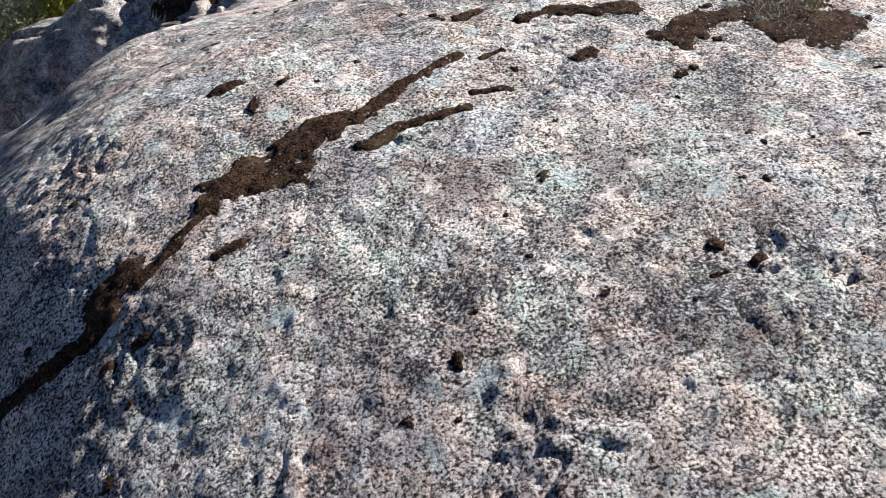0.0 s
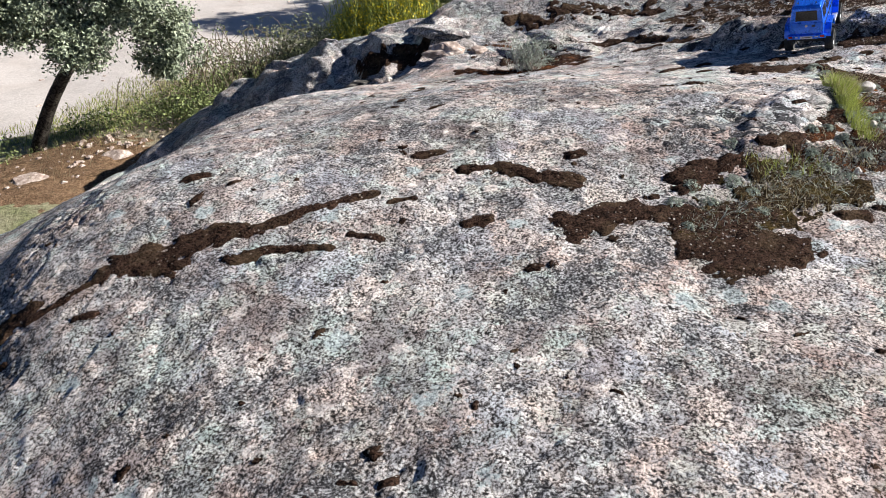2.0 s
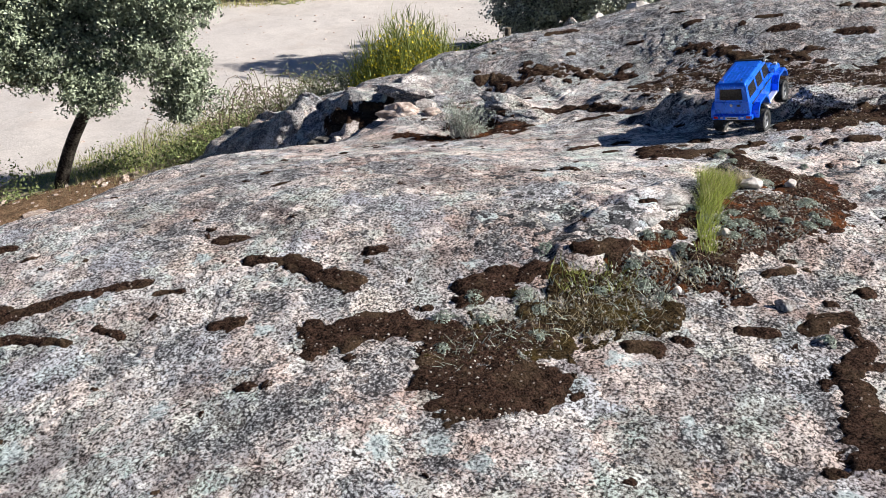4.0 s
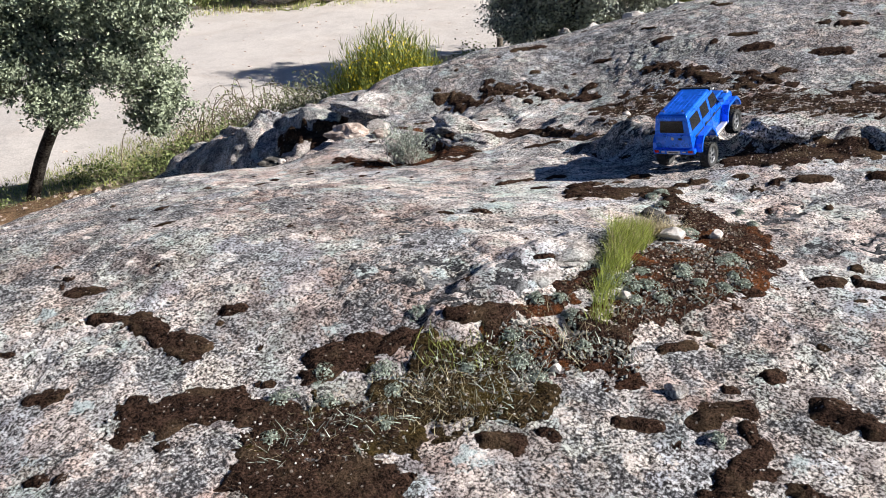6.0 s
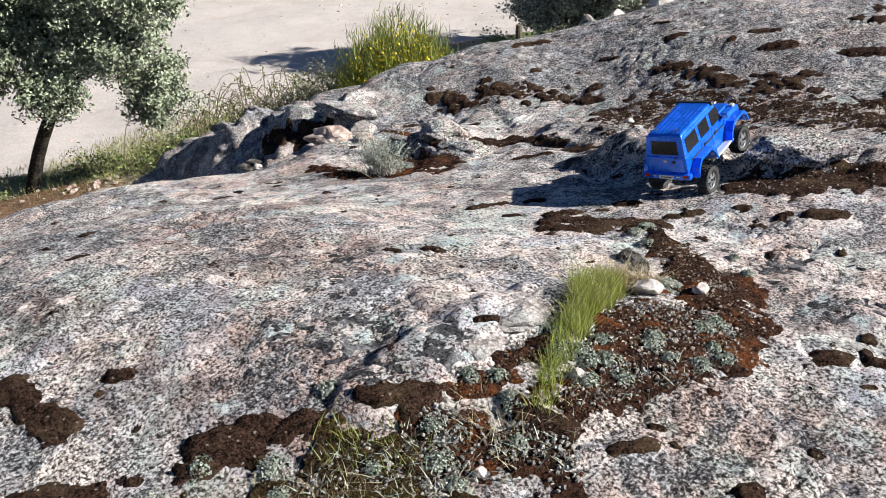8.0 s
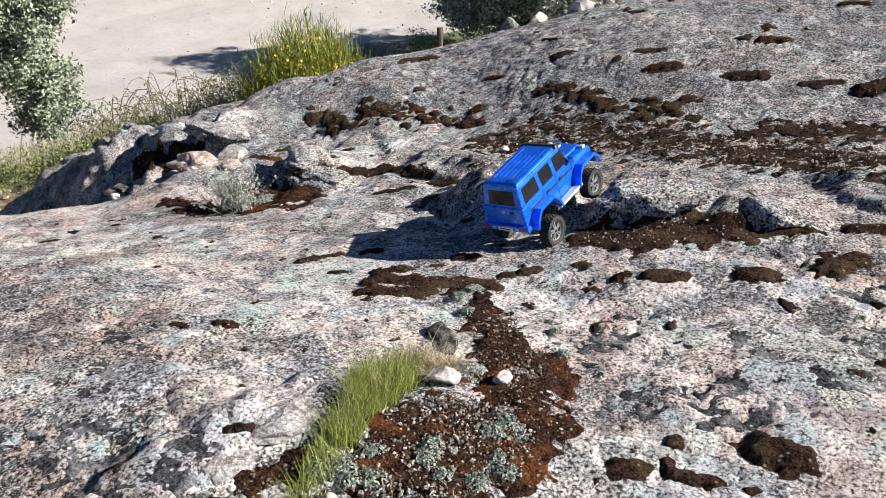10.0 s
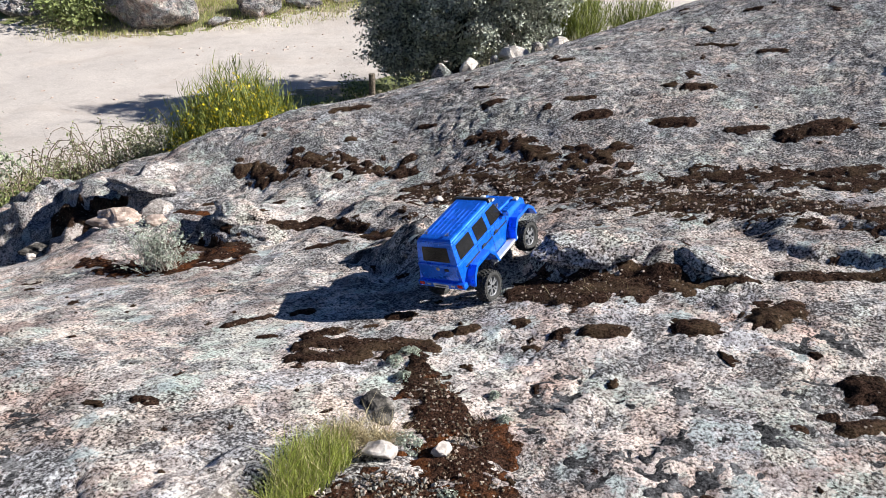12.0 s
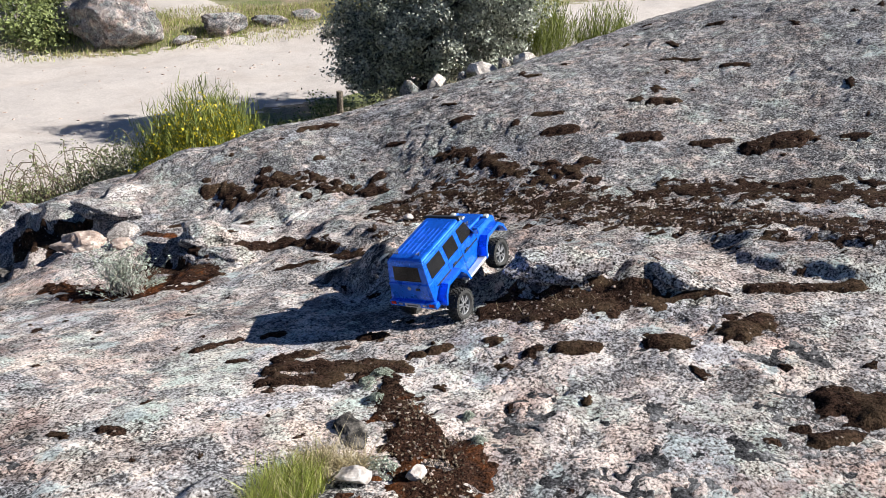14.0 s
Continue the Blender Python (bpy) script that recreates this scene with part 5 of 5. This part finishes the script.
    g = cpart("grille", block(0.240, 0.2455, -0.048, 0.048, 0.150, 0.190), BLACK, car, bevel=0.001)
    for k in range(3):
        cpart("grille_bar", block(0.245, 0.2475, -0.045, 0.045, 0.156 + 0.012 * k, 0.160 + 0.012 * k), SILVER, g)
    for s in (-1, 1):
        b = bmesh.new()
        lathe([(0.0005, -0.006), (0.017, -0.006), (0.017, 0.003), (0.0005, 0.006)], 20, b)
        bmesh.ops.rotate(b, cent=(0, 0, 0), matrix=Matrix.Rotation(radians(-90), 3, "Z"), verts=b.verts)
        cpart("headlight", b, CLEAR, car, "round clear headlight", at=(0.243, s * 0.070, 0.170))
    # running gear
    cpart("chassis", block(-0.235, 0.235, -0.034, 0.034, 0.082, 0.118), BLACK, car, bevel=0.004)
    cpart("skid_plate", block(-0.05, 0.06, -0.045, 0.045, 0.070, 0.088), STEEL, car, bevel=0.003)
    drop = {(-0.162, -1): -0.014, (-0.162, 1): -0.006, (0.162, -1): 0.0, (0.162, 1): 0.022}
    for cx in (-0.162, 0.162):
        l, r = drop[(cx, 1)], drop[(cx, -1)]
        ax = cpart("axle", rod((cx, -0.105, 0.061 + r), (cx, 0.105, 0.061 + l), 0.010), BLACK, car)
        b = bmesh.new()
        bmesh.ops.create_icosphere(b, subdivisions=2, radius=0.021)
        bmesh.ops.translate(b, vec=(cx, 0.018, 0.061 + (l + r) / 2), verts=b.verts)
        cpart("differential", b, BLACK, ax, "", True)
        for s in (-1, 1):
            d = drop[(cx, s)]
            sh = cpart("shock_absorber", rod((cx - 0.018, s * 0.068, 0.062 + d), (cx + 0.012 * (1 if cx > 0 else -1), s * 0.062, 0.160), 0.006), STEEL, car)
            cpart("spring", rod((cx - 0.012, s * 0.067, 0.085 + d), (cx + 0.004 * (1 if cx > 0 else -1), s * 0.063, 0.140), 0.0095), BLACK, sh)
            cpart("link", rod((cx, s * 0.05, 0.055 + d), (cx * 0.35, s * 0.036, 0.085), 0.004), STEEL, car)
            make_wheel(car, cx, s * 0.112, 0.061 + d, s)
    return car


car = make_car()
car.matrix_world = pose(1.160, 5.083, 0.715, -11.27, -12.85, 90.28)


# ---- beyond the outcrop ----
def tree(name, label, trunk, limbs, blobs, n, size, mat, seed, clump=0.16):
    top = tagged(new(name), label, "tree")
    bm = bmesh.new()
    for q in trunk:
        limb(bm, *q)
    part("trunk", bm, BARK, top, "", True)
    for q in limbs:
        bm = bmesh.new()
        limb(bm, *q)
        part("limb", bm, BARK, top, "", True)
    p, d = foliage(blobs, n, seed, clump)
    leaves("crown", p, d, size, mat, top, seed)
    return top


gz = lambda x, y: float(land(x, y))
OAK = [(-5.59, 4.99, 0.23, 0.54, 0.52, 0.46), (-5.71, 4.52, 0.4, 0.59, 0.57, 0.51), (-5.45, 5.48, 0.17, 0.49, 0.46, 0.42), (-5.21, 5.5, -0.19, 0.3, 0.28, 0.25),
       (-5.11, 5.52, -0.32, 0.2, 0.19, 0.17), (-5.11, 5.98, 0.19, 0.46, 0.44, 0.39), (-5.2, 6.5, -0.1, 0.36, 0.36, 0.36), (-5.11, 6.5, -0.45, 0.37, 0.35, 0.31),
       (-5.15, 6.41, -0.67, 0.18, 0.17, 0.15), (-5.58, 5.49, 0.82, 0.68, 0.65, 0.58), (-4.97, 6.0, 0.89, 0.73, 0.69, 0.62),
       (-5.56, 4.94, 1.08, 0.72, 0.68, 0.61), (-4.6, 6.3, 0.62, 0.34, 0.32, 0.3), (-5.49, 5.13, -0.02, 0.2, 0.2, 0.16)]
tree("oak_tree", "young holm oak with a leaning dark trunk and grey-green crown", [((-6.32, 5.43, -1.75), (-5.52, 5.62, -0.48), 0.08, 0.055, (-0.05, 0, 0.05)), ((-5.52, 5.62, -0.48), (-5.35, 5.65, 0.5), 0.055, 0.03)],
     [((-5.55, 5.5, -0.45), (-5.1, 6.4, 0.1), 0.032, 0.012), ((-5.55, 5.5, -0.3), (-5.7, 4.8, 0.4), 0.032, 0.012), ((-5.4, 5.6, 0.45), (-5.0, 6.1, 1.1), 0.028, 0.01), ((-5.4, 5.6, 0.4), (-5.6, 5.0, 1.2), 0.028, 0.01)],
     OAK, 120000, 0.041, OAK_LEAF, 3, 0.062)
# last lobe, mostly out of view behind the crown, is added to shade the track
DARK_OAK = [(-4.71, 13.08, -0.59, 0.61, 0.58, 0.55), (-4.82, 12.97, -0.16, 0.52, 0.49, 0.47), (-4.26, 13.34, -0.67, 0.52, 0.49, 0.47), (-3.65, 13.0, -0.06, 0.74, 0.71, 0.67),
            (-3.14, 13.42, -0.4, 0.5, 0.47, 0.45), (-3.07, 13.81, -0.05, 0.6, 0.57, 0.54), (-4.35, 13.2, 0.18, 0.69, 0.66, 0.62), (-3.7, 13.73, 0.56, 0.96, 0.91, 0.86),
            (-4.42, 13.33, 0.79, 0.87, 0.83, 0.79), (-2.63, 13.42, 0.58, 0.65, 0.62, 0.59), (-2.79, 13.92, -0.37, 0.3, 0.28, 0.27), (-4.76, 12.84, -0.72, 0.3, 0.29, 0.27), (-3.4, 15.4, 0.95, 0.8, 0.95, 0.75)]
tree("oak_tree", "dense dark holm oak with branches down to the ground", [((-3.9, 13.3, -1.3), (-3.8, 13.3, 0.4), 0.13, 0.07)],
     [((-3.85, 13.3, -0.4), (-4.7, 13.0, 0.4), 0.05, 0.02), ((-3.8, 13.3, 0.0), (-3.0, 13.6, 0.7), 0.05, 0.02)], DARK_OAK, 110000, 0.056, DARK_LEAF, 7, 0.085)


def broom(x, y, z, height, wide, n, label, seed, flowers=0):
    r = np.random.RandomState(seed)
    top = tagged(new("broom_bush"), label, "bush", "broom bushes")
    a, d = r.rand(n) * 6.28, np.sqrt(r.rand(n))
    base = np.column_stack([x + np.cos(a) * d * wide * 0.22, y + np.sin(a) * d * wide * 0.22, np.full(n, z)])
    h = height * (1 - 0.42 * d * d) * r.uniform(0.72, 1.05, n)
    tip = base + np.column_stack([np.cos(a) * d * wide * 0.48 + r.normal(size=n) * 0.07, np.sin(a) * d * wide * 0.48 + r.normal(size=n) * 0.07, h])
    tagged(ribbons("stem_mass", base, tip, np.full(n, 0.008), BROOM_STEM, top, 0.35, 4, seed), kind="stuff")
    t = r.uniform(0.2, 1, (n, 14, 1))
    p = (base[:, None] + (tip - base)[:, None] * t).reshape(-1, 3)
    tagged(ribbons("foliage_mass", p, p + np.column_stack([r.normal(size=len(p)) * 0.05, r.normal(size=len(p)) * 0.05, r.uniform(0.05, 0.15, len(p))]), np.full(len(p), 0.009), BROOM_STEM, top, 0.3, 2, seed + 1), kind="stuff")
    if flowers:
        q = (base[:, None] + (tip - base)[:, None] * r.uniform(0.3, 0.93, (n, 11, 1))).reshape(-1, 3)
        q = q[r.permutation(len(q))[:flowers]] + r.normal(size=(flowers, 3)) * 0.03
        leaves("blossom", q, r.normal(size=q.shape), 0.027, YELLOW, top, seed, 0.9)


broom(-3.5, 8.4, -1.35, 1.52, 1.05, 1500, "yellow-flowering green broom bush at the track edge", 3, 15000)
broom(-2.5, 14.4, -0.95, 1.5, 0.8, 500, "green broom bush behind the outcrop", 5)
broom(-2.0, 15.8, -1.1, 1.35, 0.9, 450, "green broom bush behind the outcrop", 6)


def bush(name, blobs, n, size, mat, label, seed, clump=0.08, stems=60):
    r = np.random.RandomState(seed)
    top = tagged(new(name), label, "bush")
    p, d = foliage(blobs, n, seed, clump, 14)
    leaves("leaves", p, d, size, mat, top, seed)
    c = np.array(blobs)[r.choice(len(blobs), stems)]
    base = np.column_stack([c[:, 0] + r.normal(size=stems) * 0.1, c[:, 1] + r.normal(size=stems) * 0.1, land(c[:, 0], c[:, 1])])
    tip = c[:, :3] + r.normal(size=(stems, 3)) * c[:, 3:6] * 0.7
    tagged(ribbons("stem_mass", base, tip, np.full(stems, 0.014), TWIG, top, 0.3, 3, seed), kind="stuff")
    return top


bush("small_shrub", [(-4.45, 8.25, -0.85, 0.42, 0.4, 0.36), (-4.75, 8.2, -1.0, 0.35, 0.35, 0.28), (-4.2, 8.3, -0.9, 0.3, 0.3, 0.3)], 5200, 0.036, BRAMBLE_LEAF, "rounded grey-green shrub beside the broom", 17, 0.06, 80)
bush("bramble", [(-5.1, 8.35, -1.05, 0.55, 0.5, 0.4), (-5.3, 7.7, -1.15, 0.6, 0.5, 0.35)], 1500, 0.038, BRAMBLE_LEAF, "straggling grey-green bramble between the rock and the track", 11, 0.07, 120)
bush("bramble", [(-5.5, 6.6, -1.42, 0.5, 0.5, 0.22), (-4.9, 6.7, -1.25, 0.4, 0.5, 0.3), (-6.1, 6.2, -1.5, 0.5, 0.4, 0.18), (-5.1, 7.2, -1.25, 0.5, 0.5, 0.26)], 9000, 0.04, SHRUB_LEAF, "low green undergrowth below the oak", 12, 0.07, 90)
bush("bramble", [(-6.6, 4.9, -1.45, 0.5, 0.4, 0.25), (-6.9, 4.5, -1.45, 0.5, 0.5, 0.25)], 2800, 0.04, SHRUB_LEAF, "dark low undergrowth at the foot of the oak", 13, 0.07, 40)
bush("bramble", [(-5.0, 11.6, -1.35, 0.5, 0.5, 0.2), (-4.7, 12.2, -1.2, 0.6, 0.5, 0.25)], 3600, 0.05, SHRUB_LEAF, "low green shrub beside the wooden post", 14, 0.08, 40)


def arching(x, y, n, label, seed):
    """Bare arching bramble canes with a few leaves."""
    r = np.random.RandomState(seed)
    top = tagged(new("bramble_canes"), label, "bush")
    bm = bmesh.new()
    pts = []
    for k in range(n):
        a = Vector((x + r.normal() * 0.5, y + r.normal() * 0.5, 0))
        a.z = gz(a.x, a.y) - 0.02
        b = a + Vector((r.normal() * 0.55, r.normal() * 0.45, r.uniform(-0.05, 0.5)))
        up = r.uniform(0.2, 0.55)
        limb(bm, a, b, 0.007, 0.003, (0, 0, up), 4, 6, 0)
        for s in range(9):
            t = r.uniform(0.3, 1)
            pts.append(a.lerp(b, t) + Vector((0, 0, up * math.sin(t * math.pi))) + Vector(r.normal(size=3)) * 0.02)
    tagged(part("cane_tangle", bm, TWIG, top), kind="stuff")
    leaves("leaves", np.array(pts), r.normal(size=(len(pts), 3)) + np.array((0, 0, 0.6)), 0.035, SHRUB_LEAF, top, seed)


arching(-5.4, 8.5, 110, "bare arching bramble canes beside the sandy track", 21)
arching(-5.0, 7.6, 90, "tangled bramble canes at the foot of the rock", 22)

bm = bmesh.new()
limb(bm, (0, 0, -0.1), (0.015, 0.0, 0.66), 0.045, 0.04, (0, 0, 0), 10, 4, 0.15)
ob = finish("wooden_post", bm, WOOD)
ob.matrix_world = pose(-3.72, 10.88, gz(-3.72, 10.88), 0, 0, 0)
tagged(ob, "short weathered wooden post in the verge", "post")
for k, (x, y, s, lab) in enumerate([(-3.16, 11.19, (0.32, 0.26, 0.34), "rounded grey boundary stone"), (-2.93, 11.34, (0.30, 0.26, 0.46), "upright pale boundary stone"), (-2.65, 11.51, (0.30, 0.22, 0.34), "pointed grey boundary stone"),
                                    (-2.38, 11.66, (0.18, 0.16, 0.22), "small grey boundary stone"), (-2.17, 11.78, (0.50, 0.30, 0.28), "flat pale boundary stone"), (-1.92, 11.9, (0.24, 0.2, 0.24), "low grey boundary stone"), (-1.7, 12.05, (0.38, 0.26, 0.24), "low grey boundary stone")]):
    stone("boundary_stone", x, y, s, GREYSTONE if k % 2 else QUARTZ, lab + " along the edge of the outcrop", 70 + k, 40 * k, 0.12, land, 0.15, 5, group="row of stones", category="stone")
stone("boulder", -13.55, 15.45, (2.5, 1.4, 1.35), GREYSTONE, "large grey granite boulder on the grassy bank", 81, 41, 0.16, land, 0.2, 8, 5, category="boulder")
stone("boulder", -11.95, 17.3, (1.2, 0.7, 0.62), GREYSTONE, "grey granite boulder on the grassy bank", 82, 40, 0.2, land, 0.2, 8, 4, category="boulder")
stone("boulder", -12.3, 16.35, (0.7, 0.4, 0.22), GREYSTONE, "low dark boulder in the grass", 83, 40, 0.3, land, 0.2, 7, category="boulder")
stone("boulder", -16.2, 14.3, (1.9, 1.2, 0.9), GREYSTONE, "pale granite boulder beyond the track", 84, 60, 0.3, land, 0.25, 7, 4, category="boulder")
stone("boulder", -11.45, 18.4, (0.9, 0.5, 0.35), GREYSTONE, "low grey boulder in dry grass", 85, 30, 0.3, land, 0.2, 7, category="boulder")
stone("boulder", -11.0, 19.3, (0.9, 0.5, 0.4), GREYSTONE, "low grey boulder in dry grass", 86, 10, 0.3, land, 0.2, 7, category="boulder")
stone("flat_rock", -5.35, 4.75, (0.4, 0.26, 0.12), PINKSTONE, "flat pale stone in the orange earth", 86, 20, 0.35, land, 0.2, 6)
stone("flat_rock", -5.0, 5.5, (0.34, 0.22, 0.12), PINKSTONE, "flat pale stone at the foot of the oak", 87, 60, 0.35, land, 0.2, 6)
stone("flat_rock", -6.0, 4.4, (0.3, 0.2, 0.1), PINKSTONE, "flat pale stone in the orange earth", 88, -30, 0.35, land, 0.2, 6)
bush("bank_bush", [(-16.0, 16.3, -0.6, 1.1, 0.9, 0.9), (-15.6, 17.6, 0.1, 1.0, 1.0, 1.1), (-17.2, 15.4, -0.9, 0.9, 0.9, 0.6), (-14.75, 14.5, -1.15, 0.75, 0.6, 0.5), (-15.5, 14.5, -0.9, 0.8, 0.7, 0.6)], 12000, 0.10, SHRUB_LEAF, "green and brown bush beside the large boulder", 31, 0.16)
bush("bank_bush", [(-12.5, 25.0, -0.6, 3.0, 1.0, 1.0), (-17.0, 26.0, -0.6, 3.0, 1.2, 1.2), (-22, 24.0, -0.6, 3, 1.2, 1.2), (-8.5, 26.5, -0.6, 2.0, 1.0, 1.0)], 16000, 0.14, DARK_LEAF, "dark hedge of distant holm oak scrub", 32, 0.22)
tree("oak_tree", "distant round holm oak beyond the dirt track", [((-19, 21, -1.5), (-18.8, 21, 0.5), 0.2, 0.1)], [((-18.8, 21, 0.3), (-18, 21.5, 2), 0.1, 0.03)],
     [(-18.8, 21, 1.5, 1.9, 1.9, 1.5), (-17.9, 21.5, 2.4, 1.4, 1.4, 1.2)], 14000, 0.14, DARK_LEAF, 41, 0.25)


def verge(caps, n, height, width, mat, label, seed, splay=0.4):
    return tuft("verge_grass", spread(caps, n, seed), height, width, mat, label, "grass", seed, splay, land)


NEAR = [(-6.9, 5.6, -7.0, 8.4, 0.5), (-6.2, 6.0, -6.1, 8.6, 0.9), (-5.4, 8.6, -5.0, 10.6, 1.0), (-5.2, 10.4, -4.6, 12.4, 0.9)]
verge(NEAR, 6500, 0.13, 0.008, GRASS, "green grass on the verge beside the track", 51)
verge(NEAR + [(-5.5, 5.0, -5.0, 6.6, 0.5)], 3500, 0.16, 0.006, STRAW, "dry grass stalks on the verge", 52)
BANK = [(-15.0, 14.2, -10.6, 19.8, 1.3), (-14.0, 17.5, -9.6, 22.4, 1.6), (-11, 21, -7.5, 25, 1.5)]
verge(BANK, 12000, 0.16, 0.014, GRASS, "green grass on the bank beyond the track", 53)
verge(BANK, 9000, 0.22, 0.012, STRAW, "dry grass on the bank beyond the track", 54)
verge([(-3.4, 10.6, -1.2, 11.6, 0.6), (-1.2, 11.6, 1.0, 13.8, 0.7), (-4.4, 10.8, -3.6, 11.2, 0.5)], 4200, 0.30, 0.008, STRAW, "tall dry grass behind the outcrop", 55, 0.25)
verge([(-3.4, 10.6, -1.2, 11.6, 0.6), (-1.2, 11.6, 1.5, 14.2, 0.8)], 2600, 0.22, 0.009, SAGE, "grey-green herbs behind the outcrop", 56, 0.3)


def strewn(name, caps, n, size, mat, label, seed):
    p = spread(caps, n, seed)
    r = np.random.RandomState(seed)
    V, F = [], []
    cube = np.array([(-1, -1, -1), (1, -1, -1), (1, 1, -1), (-1, 1, -1), (-.7, -.6, 1), (.6, -.7, 1), (.7, .6, 1), (-.6, .7, 1)]) * 0.5
    face = np.array([(0, 1, 5, 4), (1, 2, 6, 5), (2, 3, 7, 6), (3, 0, 4, 7), (4, 5, 6, 7), (3, 2, 1, 0)])
    z = low(p[:, 0], p[:, 1]) + 0.02
    for k in range(n):
        m = np.array(Euler(r.uniform(-0.5, 0.5, 3) + np.array((0, 0, r.uniform(0, 6)))).to_matrix())
        V.append((cube * size * r.uniform(0.3, 1.5) * r.uniform(0.6, 1.2, 3) * np.array((1.2, 1, 0.6))) @ m.T + (p[k, 0], p[k, 1], z[k]))
        F.append(face + 8 * k)
    tagged(sheet(name, np.concatenate(V).tolist(), np.concatenate(F).tolist(), mat, None, False), label, "gravel", kind="stuff")


strewn("track_stones", ROAD[2:6] + BANK[:1], 300, 0.045, PINKSTONE, "loose pale stones along the edge of the track", 71)
strewn("earth_stones", [(-6.2, 4.4, -4.8, 6.0, 0.7)], 130, 0.04, PINKSTONE, "loose stones in the orange earth", 72)
